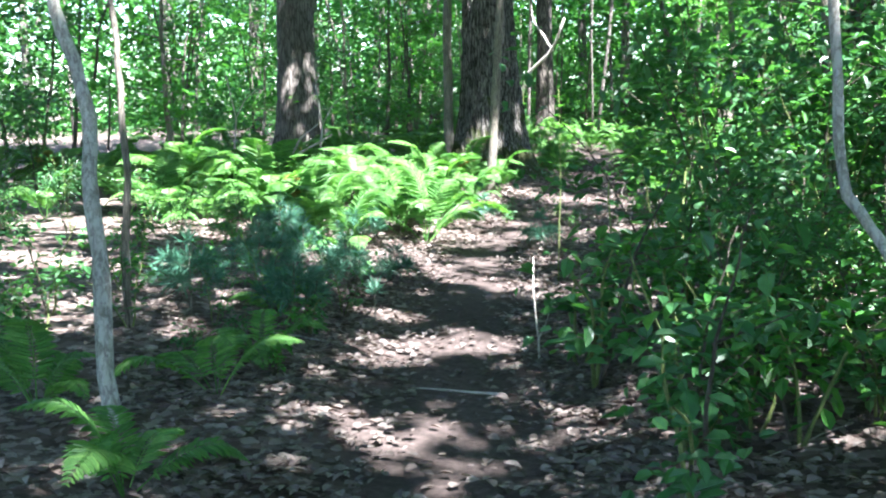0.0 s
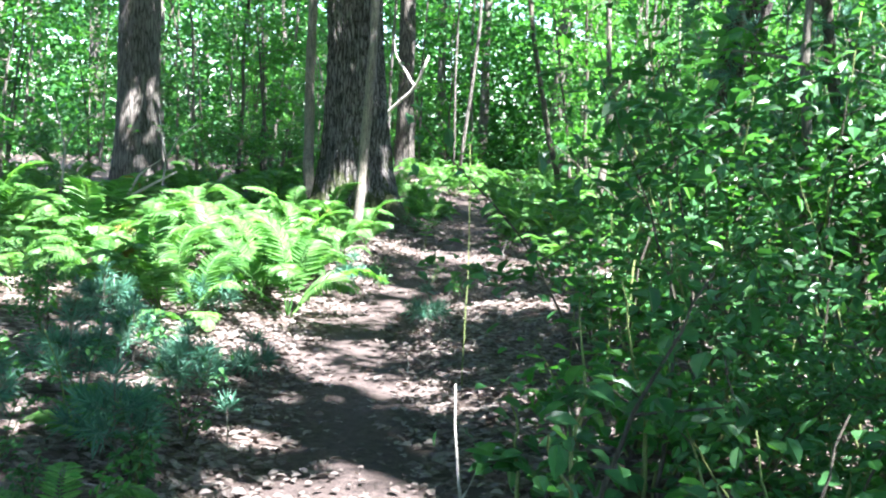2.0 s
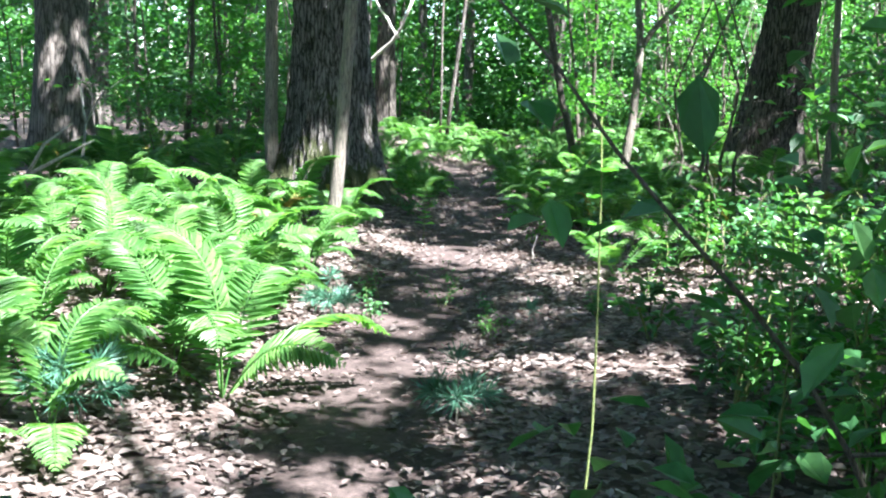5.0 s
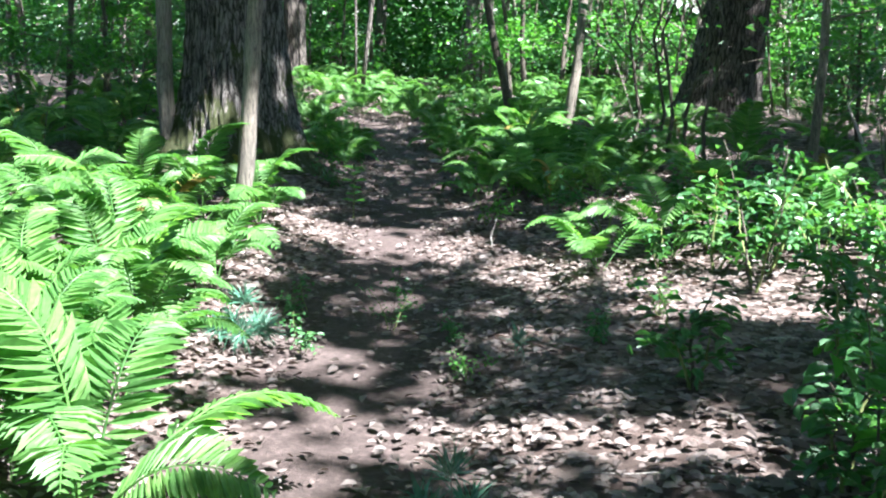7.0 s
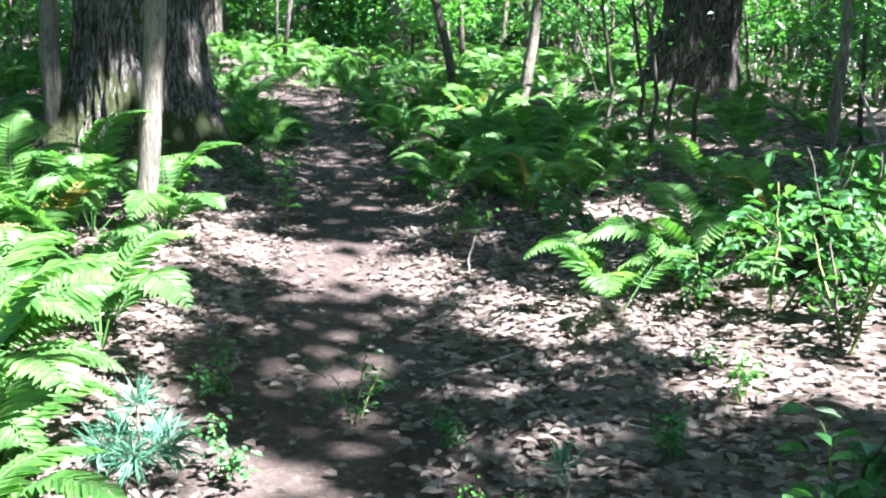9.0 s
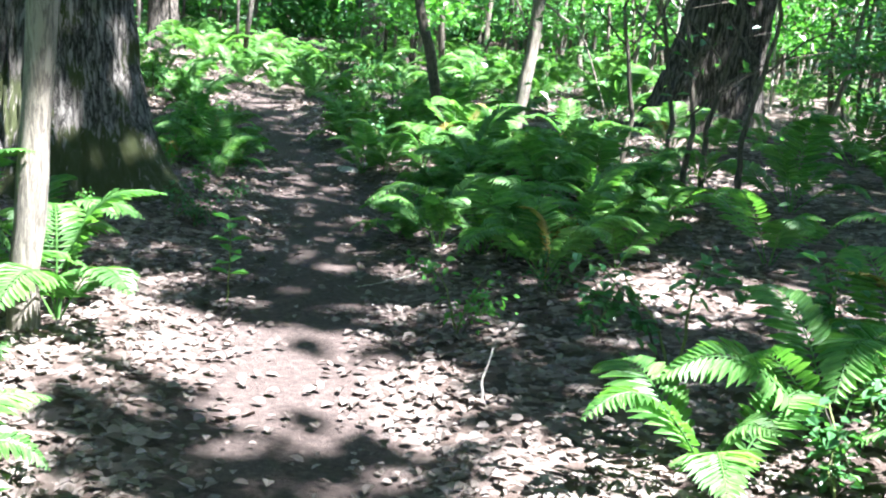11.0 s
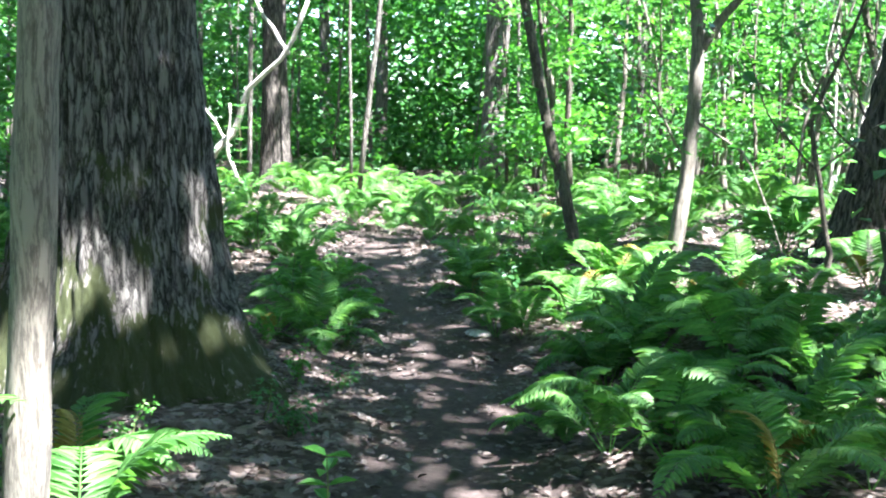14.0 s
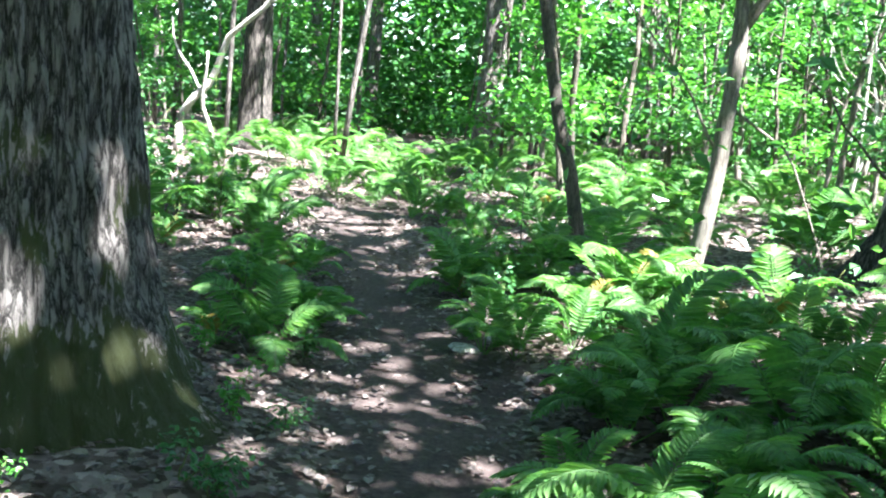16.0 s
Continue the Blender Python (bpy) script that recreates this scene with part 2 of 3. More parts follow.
def trail_x(y):
    return np.interp(y, TRAIL[:, 1], TRAIL[:, 0])


def bumps(x, y):
    return (0.035 * np.sin(1.7 * x + 0.6 * y) * np.cos(1.3 * y - 0.5 * x) + 0.018 * np.sin(4.1 * x + 2.0) * np.sin(3.7 * y + x)
            + 0.008 * np.sin(11 * x + 5 * y) * np.sin(9.3 * y - 4 * x))


def ground_z(x, y):
    d = np.abs(x - trail_x(y))
    rise = 0.16 * (1 - np.exp(-np.maximum(d - 0.4, 0) / 0.9))
    right = 0.06 * np.clip(x - trail_x(y) - 1.0, 0, 4)
    return rise + right * np.exp(-((y - 20) / 9) ** 2) + bumps(x, y) * np.exp(-((np.hypot(x, y - 14) / 45) ** 2)) * (0.5 + 0.5 * np.clip(d, 0, 1))


def gz(x, y):
    return float(ground_z(np.float64(x), np.float64(y)))


# ---- ground: one sheet to the horizon ----
far = np.array([40, 60, 90, 140, 220, 400, 700.0])
gx = np.concatenate([-far[::-1] - 12, np.arange(-12, -5, 0.3), np.arange(-5, 4.5, 0.09), np.arange(4.5, 12, 0.4), far + 12])
gy = np.concatenate([-far[::-1] - 4, np.arange(-4, 2, 0.3), np.arange(2, 24, 0.09), np.arange(24, 45, 0.35), far + 45])
X, Y = np.meshgrid(gx, gy)
Z = ground_z(X, Y)
nx = len(gx)
i0 = (np.arange(len(gy) - 1)[:, None] * nx + np.arange(nx - 1)[None]).ravel()
me = mesh("ground", np.stack([X, Y, Z], -1), np.stack([i0, i0 + 1, i0 + nx + 1, i0 + nx], 1), M_GROUND, True)
tm = me.attributes.new("trail", "FLOAT", "POINT")
wide = 0.42 + 0.1 * np.sin(Y * 1.9) + 0.06 * np.sin(Y * 5.3 + X)
tm.data.foreach_set("value", np.clip(1.1 - 0.62 * np.abs(X - trail_x(Y)) / wide, 0, 1).ravel())
tagged(new("ground", me), "dark bare dirt footpath between brown leaf litter", "forest floor", kind="structure")

# dead leaves
n = 72000
ly = rng.uniform(1.5, 27, n)
lx = trail_x(ly) + rng.normal(0, 1, n) * (0.9 + 0.07 * ly)
keep = rng.random(n) < np.clip((np.abs(lx - trail_x(ly)) - 0.05) / 0.55, 0.10, 1)
lx, ly = lx[keep], ly[keep]
n = len(lx)
a = rng.uniform(0, 2 * math.pi, n)
way = np.stack([np.cos(a), np.sin(a), rng.normal(0.03, 0.13, n)], 1)
up = np.stack([rng.normal(0, 0.25, n), rng.normal(0, 0.25, n), np.ones(n)], 1)
size = rng.uniform(0.024, 0.062, n)
v, f = leaves(np.stack([lx, ly, ground_z(lx, ly) + 0.012 + rng.random(n) * 0.015], 1), way, up, size, size * rng.uniform(0.45, 0.8, n), 0.13)
tagged(new("leaf_litter", mesh("leaf_litter", v, f, M_LITTER)), "curled brown dead leaves strewn over the ground", "leaf litter", kind="stuff")

# ---- big trees ----
# ground patches to be sunlit: the unseen crown is opened sunwards for each
SUNNY = [(-2.2, 9.6, 1.5, 2.1), (-0.9, 8.4, 0.7, 0.9), (-3.4, 12.0, 1.3, 1.2), (-1.75, 11.3, 0.45, 0.7), (-3.6, 7.6, 1.5, 0.9), (0.35, 7.6, 0.6, 0.35),
         (-1.0, 12.5, 0.65, 0.3), (-1.0, 13.7, 0.5, 0.2), (-0.15, 9.35, 1.0, 0.27), (-0.45, 8.75, 0.45, 0.25), (0.8, 12.0, 0.9, 0.7), (1.2, 5.0, 0.5, 0.25), (1.6, 3.5, 0.5, 0.2), (0.4, 6.0, 0.35, 0.3), (0.6, 6.7, 0.4, 0.2),
         (-1.9, 13.0, 0.5, 0.45), (-1.5, 17.9, 0.5, 0.3), (0.3, 18.0, 0.9, 0.5), (0.4, 14.2, 0.8, 0.4), (-2.6, 20.2, 0.6, 0.25), (-0.2, 22.0, 1.5, 1.0), (-6.3, 28.0, 3.4, 3.0),
         (-5.8, 25.0, 0.8, 0.8), (-1.2, 26.0, 3.0, 3.0), (3.0, 25.0, 2.6, 3.2), (-3.5, 31, 4, 2.0), (2.5, 32, 4, 3), (-2.9, 14.7, 0.3, 0.18), (2.4, 9.0, 0.5, 0.5), (3.0, 6.0, 0.4, 0.5), (1.9, 6.6, 0.3, 0.3), (2.3, 12.8, 0.8, 0.6), (-5.0, 10.0, 1.0, 1.0),
         (-2.35, 13.0, 0.4, 0.25), (-1.0, 19.6, 0.45, 0.22), (0.75, 20.4, 0.4, 0.2), (0.0, 4.2, 0.25, 0.15),
         (1.0, 4.7, 0.3, 0.5), (0.5, 5.7, 0.3, 0.4), (-1.1, 13.1, 0.9, 0.42), (0.9, 12.0, 1.3, 0.75), (-2.6, 14.4, 0.35, 0.2), (1.9, 11.6, 1.0, 0.6), (2.0, 9.4, 0.5, 0.3), (0.95, 11.15, 0.8, 0.24), (-0.05, 15.9, 0.4, 0.2), (-0.4, 17.0, 0.7, 0.2), (0.35, 12.35, 0.6, 0.4), (-2.5, 13.65, 0.4, 0.3), (0.43, 7.0, 0.22, 0.16), (2.6, 7.6, 0.6, 0.5), (-0.3, 6.0, 0.5, 0.4), (-2.6, 5.6, 0.9, 0.4), (-0.9, 7.0, 0.7, 0.45), (-0.2, 6.9, 0.5, 0.25), (1.9, 2.2, 0.5, 0.12), (-0.9, 7.5, 0.6, 0.5), (-1.0, 18.8, 1.2, 0.5), (0.2, 19.5, 1.0, 0.6), (1.2, 17.5, 0.8, 0.5), (-2.4, 23.2, 0.5, 0.5)]


def trunk_mesh(name, height, r0, r1, flare, lean, mat, sides=96, rows=150, ridge=0.02, seed=1):
    """A furrowed trunk with root flare; lean is (dx, dy) over each metre."""
    t = np.linspace(0, 1, rows) ** 2.2
    z = t * (height + 0.4) - 0.4
    a = np.arange(sides) * 2 * math.pi / sides
    A, ZZ = np.meshgrid(a, z)
    ph = np.random.default_rng(seed).uniform(0, 6.28, 12)
    R = r1 + (r0 - r1) * np.exp(-np.maximum(ZZ, 0) / (height * 0.45))
    roots = 0.62 + 0.38 * np.cos(5 * A + ph[0]) + 0.18 * np.cos(3 * A + ph[1])
    R = R + flare * np.exp(-np.maximum(ZZ + 0.05, 0) / 0.33) * np.clip(roots, 0.1, 1.3) + flare * 0.5 * np.exp(-np.maximum(ZZ, 0) / 1.0)
    wob = A * 17 + 1.4 * np.sin(ZZ * 3.1 + ph[2]) + 0.9 * np.sin(ZZ * 7.3 + 3 * A + ph[3])
    furrow = np.abs(np.sin(wob / 1.0)) ** 0.7 + 0.6 * np.abs(np.sin(A * 29 + 2.2 * np.sin(ZZ * 5.2 + 2 * A + ph[4]) + ph[5])) ** 0.8
    plates = np.sin(ZZ * 19 + 3.0 * np.sin(5 * A + ph[6]) + 2 * np.sin(11 * A + ph[7]))
    R = R + ridge * (furrow - 0.9) + ridge * 0.25 * plates * furrow + 0.012 * np.sin(4 * A + 2 * ZZ + ph[8])
    V = np.stack([lean[0] * np.maximum(ZZ, 0) + R * np.cos(A), lean[1] * np.maximum(ZZ, 0) + R * np.sin(A), ZZ], -1)
    i = (np.arange(rows - 1)[:, None] * sides + np.arange(sides)[None]).ravel()
    j = (np.arange(rows - 1)[:, None] * sides + (np.arange(sides)[None] + 1) % sides).ravel()
    return mesh(name, V, np.stack([i, j, j + sides, i + sides], 1), mat, True)


# x, y, height, radius low, radius high, root flare, lean x, lean y, bark, label
TREES = [(-3.42, 15.66, 13, 0.425, 0.27, 0.36, -0.04, 0.0, M_BARK, "massive furrowed oak trunk with mossy flared base beside the path"),
         (-7.75, 16.6, 13, 0.37, 0.22, 0.14, 0.0, 0.01, M_BARK_FAR, "grey rough-barked tree standing among ferns"),
         (1.02, 20.2, 13, 0.38, 0.25, 0.26, 0.13, 0.02, M_BARK_OAK, "dark furrowed oak trunk leaning away from the path"),
         (-8.1, 29.4, 13, 0.24, 0.17, 0.12, -0.01, 0.0, M_BARK_OAK, "dark forest tree behind sunlit ferns"),
         (-5.0, 34.2, 12, 0.24, 0.16, 0.12, 0.01, 0.0, M_BARK_FAR, "pale distant trunk beyond the ferns"),
         # the next three stand out of view, added to hold the shading crown
         (4.6, 11.5, 13, 0.22, 0.14, 0.10, 0.0, 0.02, M_BARK_FAR, "unseen grey tree behind the thicket, added to carry crown"),
         (6.5, 3.0, 13, 0.26, 0.16, 0.10, 0.0, 0.02, M_BARK_FAR, "unseen tall grey tree beside the thicket, added to carry crown"),
         (-4.5, 2.0, 13, 0.24, 0.16, 0.10, 0.0, 0.0, M_BARK_FAR, "unseen tall grey tree in leaf litter, added to carry crown"),
         (5.8, 27.5, 12, 0.2, 0.14, 0.1, 0.02, 0.0, M_BARK_FAR, "slim grey tree in the bright understorey"),
         (-1.5, 38, 12, 0.22, 0.14, 0.1, 0.0, 0.0, M_BARK_FAR, "slim grey tree far down the wood"),
         (-12.5, 24, 12, 0.28, 0.16, 0.12, 0.01, 0.0, M_BARK_FAR, "grey tree deep in the shaded wood"),
         (-11.5, 11, 12, 0.25, 0.16, 0.12, 0.0, 0.0, M_BARK_FAR, "grey tree deep in the shaded wood")]
SPOTS = np.array([(t[0], t[1]) for t in TREES])

# unseen crown leaves over the whole wood, in clumps, gaps shaped to sun SUNNY
nc = 7600
cl = np.stack([rng.uniform(-16, 19, nc), rng.uniform(-9, 40, nc), rng.uniform(8.2, 13.5, nc)], 1)
per = 34
pts = np.repeat(cl, per, 0) + rng.normal(0, 1, (nc * per, 3)) * [0.42, 0.42, 0.22]
s = np.array(SUN_DIR)
foot = pts[:, :2] - s[:2] / s[2] * pts[:, 2:3]
open_sky = np.zeros(len(pts))
for cx, cy, rx, ry in SUNNY:
    dd = ((foot[:, 0] - cx) / rx) ** 2 + ((foot[:, 1] - cy) / ry) ** 2 + 0.35 * np.sin(3.1 * foot[:, 0] + 5 * foot[:, 1])
    open_sky = np.maximum(open_sky, (dd < 1) * 0.985)
# unseen crown thinned so the far wood and thicket get more sun
thin = np.clip((foot[:, 1] - 19) / 4, 0, 1) * np.where(foot[:, 0] > -3, 0.91, 0.6)
thin = np.maximum(thin, 0.6 * ((foot[:, 0] - trail_x(foot[:, 1]) > 1.3) & (foot[:, 1] > 3.4) & (foot[:, 1] < 9.3)))
pts = pts[rng.random(len(pts)) > np.maximum(open_sky, thin)]
# extra unseen leaves that shade the two oaks, with a few small sun gaps
GAPS = [(-3.85, 15.27, 0.7, 0.26), (-3.45, 15.82, 0.2, 0.2), (-4.85, 15.72, 0.4, 0.13), (-5.3, 16.0, 0.3, 0.14), (-4.35, 15.72, 0.16, 0.09)]
dense = np.random.default_rng(17)
for cx, cy, rx, ry, n in [(-4.05, 15.75, 1.6, 0.85, 480), (-0.1, 20.3, 1.0, 0.5, 200)]:
    a, d = dense.uniform(0, 2 * math.pi, n), np.sqrt(dense.random(n))
    z = dense.uniform(8.5, 12.5, n)
    pts = np.concatenate([pts, np.stack([cx + rx * d * np.cos(a) + s[0] / s[2] * z, cy + ry * d * np.sin(a) + s[1] / s[2] * z, z], 1)])
foot = pts[:, :2] - s[:2] / s[2] * pts[:, 2:3]
for ex, ey, ax, ay in GAPS:
    clear = ((foot[:, 0] - ex) / ax) ** 2 + ((foot[:, 1] - ey) / ay) ** 2 < 1
    pts, foot = pts[~clear], foot[~clear]
owner = np.argmin(((pts[:, None, :2] - SPOTS[None]) ** 2).sum(-1), 1)

for k, (x, y, h, r0, r1, fl, lxx, lyy, bark, label) in enumerate(TREES):
    tree = new("tree")
    tree.location = (x, y, gz(x, y) - 0.03)
    tagged(tree, label, "tree")
    near = k in (0, 2)
    part("trunk", trunk_mesh("trunk", h, r0, r1, fl, (lxx, lyy), bark, 288 if k == 0 else 144 if near else 48, 260 if near else 60, 0.026 if near else 0.012, k + 3), tree)
    for q in range(5):
        a = q * 1.256 + k
        z0 = h * (0.62 + 0.07 * q)
        p = [(lxx * z0 + math.cos(a) * d, lyy * z0 + math.sin(a) * d, z0 + 0.55 * d - 0.04 * d * d + 0.1 * math.sin(d * 2 + q)) for d in np.linspace(0, 4.2, 9)]
        part("limb", mesh("limb", *tube(p, np.linspace(r1 * 0.5, 0.025, 9)), bark, True), tree)
    mine = pts[owner == k] - np.array(tree.location)
    n = len(mine)
    if n:
        w = rng.normal(0, 1, (n, 3)) * [1, 1, 0.5]
        size = rng.uniform(0.22, 0.38, n)
        v, f = leaves(mine, w, rng.normal(0, 0.5, (n, 3)) + [0, 0, 1], size, size * 0.62, 0.2, False)
        tagged(part("crown", mesh("crown", v, f, M_CANOPY), tree), kind="stuff")


# ---- slim trees and saplings with their own places ----
def wavy(points, n=16, wob=0.012, seed=0):
    p = np.asarray(points, float)
    t = np.linspace(0, len(p) - 1, n)
    q = np.stack([np.interp(t, np.arange(len(p)), p[:, i]) for i in range(3)], 1)
    r = np.random.default_rng(seed)
    q[1:, :2] += np.cumsum(r.normal(0, wob, (n - 1, 2)), 0) * 0.6
    return q


def spray(points, n, spread, size, seed, fine=True):
    """Leaves scattered round the outer parts of limbs, lying mostly flat."""
    r = np.random.default_rng(seed)
    p = np.asarray(points)
    idx = r.integers(0, len(p), n)
    c = p[idx] + r.normal(0, 1, (n, 3)) * [spread, spread, spread * 0.4]
    w = r.normal(0, 1, (n, 3)) * [1, 1, 0.35] + [0, 0, -0.15]
    s2 = r.uniform(0.65, 1.25, n) * size
    return leaves(c, w, r.normal(0, 0.35, (n, 3)) + [0, 0, 1], s2, s2 * 0.58, 0.16, fine)


def slim_tree(points, r0, r1, mat, label, name="sapling", forks=(), crown=0, crown_z=3.0, seed=1):
    base = Vector(points[0])
    ob = new(name)
    ob.location = base
    tagged(ob, label, "sapling")
    rel = [np.array(p) - np.array(base) for p in points]
    rel[0] = rel[0] - [0, 0, 0.15]
    q = wavy(rel, 22, 0.012, seed)
    part("trunk", mesh("trunk", *tube(q, np.linspace(r0, r1, 22) * (1 + 0.06 * np.sin(np.arange(22) * 2.1)), 10), mat, True), ob)
    ends = [q[-1], q[-4]]
    for i, fk in enumerate(forks):
        fp = wavy([np.array(p) - np.array(base) for p in fk[0]], 10, 0.012, seed + i)
        part("limb", mesh("limb", *tube(fp, np.linspace(fk[1], fk[1] * 0.35, 10), 8), mat, True), ob)
        ends += [fp[-1], fp[-3], fp[-5]]
    if crown:
        r = np.random.default_rng(seed)
        tops = [e + r.normal(0, 0.5, 3) for e in ends for _ in range(4)]
        v, f = spray(tops, crown, 0.35, 0.10, seed, False)
        tagged(part("crown", mesh("crown", v, f, M_LEAF), ob), kind="stuff")
    return ob


slim_tree([(-2.25, 12.95, gz(-2.25, 12.95)), (-2.19, 12.95, 0.9), (-2.11, 12.95, 2.2), (-2.1, 13.0, 4.0), (-2.0, 13.1, 7.5)], 0.063, 0.04, M_BARK_THIN, "slim grey sapling trunk standing before the great oak", crown=300, seed=2)
slim_tree([(-4.02, 15.3, gz(-4.02, 15.3)), (-4.02, 15.3, 1.2), (-4.02, 15.3, 2.6), (-3.98, 15.3, 4.2), (-3.9, 15.3, 7)], 0.08, 0.05, M_BARK_THIN, "slim grey sapling trunk beside the great oak", crown=300, seed=3)
slim_tree([(-1.62, 20.7, gz(-1.62, 20.7)), (-1.72, 20.7, 0.7), (-1.88, 20.7, 1.33), (-2.2, 20.8, 2.7), (-2.5, 20.8, 4.6)], 0.065, 0.04, M_BARK_DARK, "dark slender sapling leaning over the path", crown=500, seed=4)
slim_tree([(-0.78, 19.5, gz(-0.78, 19.5)), (-0.66, 19.5, 1.05), (-0.60, 19.5, 2.05), (-0.64, 19.5, 2.6), (-0.7, 19.5, 4.6)], 0.07, 0.035, M_BARK_THIN, "forked grey sapling with a sunlit crooked foot",
          forks=[([(-0.60, 19.5, 2.05), (-0.4, 19.5, 2.35), (-0.15, 19.5, 2.62), (0.3, 19.6, 3.6)], 0.045), ([(-0.62, 19.5, 1.1), (-0.9, 19.4, 1.6), (-1.3, 19.3, 2.1)], 0.014), ([(-0.6, 19.5, 1.5), (-0.2, 19.4, 1.25), (0.1, 19.3, 0.5)], 0.012)], crown=500, seed=5)
slim_tree([(0.93, 2.9, gz(0.93, 2.9) - 0.05), (0.86, 2.92, 0.55), (0.80, 2.95, 0.9), (0.72, 3.0, 1.25), (0.62, 3.0, 1.6), (0.5, 3.0, 2.6), (0.5, 3.1, 4)], 0.034, 0.018, M_BARK_PALE, "pale crooked sapling lit by the sun", crown=60, seed=6)
slim_tree([(-0.12, 4.1, gz(-0.12, 4.1)), (-0.12, 4.12, 0.6), (-0.06, 4.12, 1.1), (-0.03, 4.12, 1.6), (-0.12, 4.1, 2.6)], 0.022, 0.012, M_BARK_THIN, "thin tan sapling in leaf litter", crown=60, seed=7)
slim_tree([(3.68, 3.35, gz(3.68, 3.35)), (3.53, 3.35, 0.7), (3.44, 3.35, 0.82), (3.33, 3.35, 0.98), (3.32, 3.35, 1.3), (3.31, 3.35, 1.8), (3.3, 3.4, 3.4)], 0.018, 0.014, M_BARK_PALE, "crooked pale sapling rising from the thicket", crown=60, seed=8)

# bleached dead boughs in the distance
for pts_, r_, lab in [([(-8.6, 27.5, 0.7), (-8.0, 27.4, 1.25), (-7.7, 27.3, 1.9), (-7.0, 27.2, 2.5), (-6.6, 27, 3.3)], 0.075, "bleached dead limb catching the sun"),
                      ([(-7.9, 27.5, 0.1), (-8.1, 27.4, 1.0), (-8.0, 27.2, 1.7)], 0.05, "bleached broken stump among ferns")]:
    ob = new("dead_limb", mesh("dead_limb", *join([tube(wavy([(pts_[0][0], pts_[0][1], 0.0), *pts_], 14, 0.05, 3), np.linspace(r_, r_ * 0.4, 14), 8),
                                                  tube(wavy([pts_[-2], np.array(pts_[-2]) + [-0.5, 0, 0.7], np.array(pts_[-2]) + [-0.6, 0, 1.2]], 8, 0.03, 4), np.linspace(r_ * 0.5, r_ * 0.2, 8), 6)]), M_DEAD, True))
    tagged(ob, lab, "dead limb")


# ---- young understorey trees, built once and copied ----
def young_tree(seed, height, n_leaf, mat, boughs=7):
    r = np.random.default_rng(seed)
    ob = new("young_tree")
    lean = r.normal(0, 0.12, 2)
    q = wavy([(0, 0, -0.1), (lean[0] * height * 0.4, lean[1] * height * 0.4, height * 0.5), (lean[0] * height, lean[1] * height, height)], 16, 0.03, seed)
    part("trunk", mesh("trunk", *tube(q, np.linspace(0.012 + 0.006 * height, 0.006, 16), 7), mat, True), ob)
    tips = []
    for i in range(boughs):
        k = int(3 + i * 12.2 / boughs)
        a, ln = r.uniform(0, 6.28), r.uniform(0.5, 1.15) * height * 0.25
        rise = r.uniform(0.1, 0.7)
        b = np.array([q[k] + np.array([math.cos(a), math.sin(a), rise]) * ln * d + [0, 0, -0.12 * ln * d * d] for d in np.linspace(0, 1, 7)])
        part("branch", mesh("branch", *tube(b, np.linspace(0.012, 0.003, 7), 5), mat, True), ob)
        tips += [b[j] for j in (2, 3, 4, 5, 6)]
    v, f = spray(tips, n_leaf, 0.17 * height / 3, 0.105, seed, False)
    tagged(part("foliage", mesh("foliage", v, f, M_LEAF_BRIGHT if seed % 2 else M_LEAF), ob), kind="stuff")
    return tagged(ob, "thin young broadleaf tree with layered green leaves", "young tree", "understorey saplings")


def place(templates, spots, zmin=0.85, zmax=1.2, tilt=5):
    for i, (x, y) in enumerate(spots):
        t = templates[i % len(templates)]
        sc = rng.uniform(zmin, zmax)
        m = pose(x, y, gz(x, y) - 0.01, rng.normal(0, tilt), rng.normal(0, tilt), rng.uniform(0, 360))
        c = copy_thing(t, m)
        c.scale = (sc, sc, sc)


def scatter(n, x0, x1, y0, y1, clear=0.8, gap=0.3, avoid=()):
    got = []
    for _ in range(n * 30):
        x, y = rng.uniform(x0, x1), rng.uniform(y0, y1)
        if abs(x - trail_x(y)) < clear or np.min(np.hypot(SPOTS[:, 0] - x, SPOTS[:, 1] - y)) < 0.9:
            continue
        if any((x - a) ** 2 + (y - b) ** 2 < gap * gap for a, b in got) or any((x - a) ** 2 + (y - b) ** 2 < c * c for a, b, c in avoid):
            continue
        got.append((x, y))
        if len(got) == n:
            break
    return got


def retire(templates):
    for t in templates:
        for o in (*t.children_recursive, t):
            bpy.data.objects.remove(o)


young = [young_tree(20 + i, 3.0 + 0.45 * i, 620 + 60 * i, (M_BARK_DARK, M_BARK_THIN)[i % 2]) for i in range(5)]
far_young = [young_tree(31 + i, 3.2 + 0.5 * i, 640 + 60 * i, (M_BARK_DARK, M_BARK_THIN)[i % 2], 4) for i in range(5)]
place(far_young, scatter(74, -4, 9, 22.5, 37, 1.3, 0.55, ((-4.6, 27.0, 2.0),)), 0.9, 1.35)
place(young, scatter(22, 1.8, 8, 13, 23, 1.0, 0.8), 0.85, 1.3)
place(far_young, scatter(40, -16, -5.5, 17.5, 37, 1.5, 0.7, ((-6.6, 27.0, 3.4), (-5.8, 22.4, 1.3))), 0.9, 1.3)
place(young, scatter(14, -13, -5.5, 4, 17, 1.5, 0.9), 0.9, 1.3)
place(young, scatter(15, 2.8, 7.0, 4.8, 8.5, 2.3, 0.6), 0.7, 1.05)
retire(young)
retire(far_young)


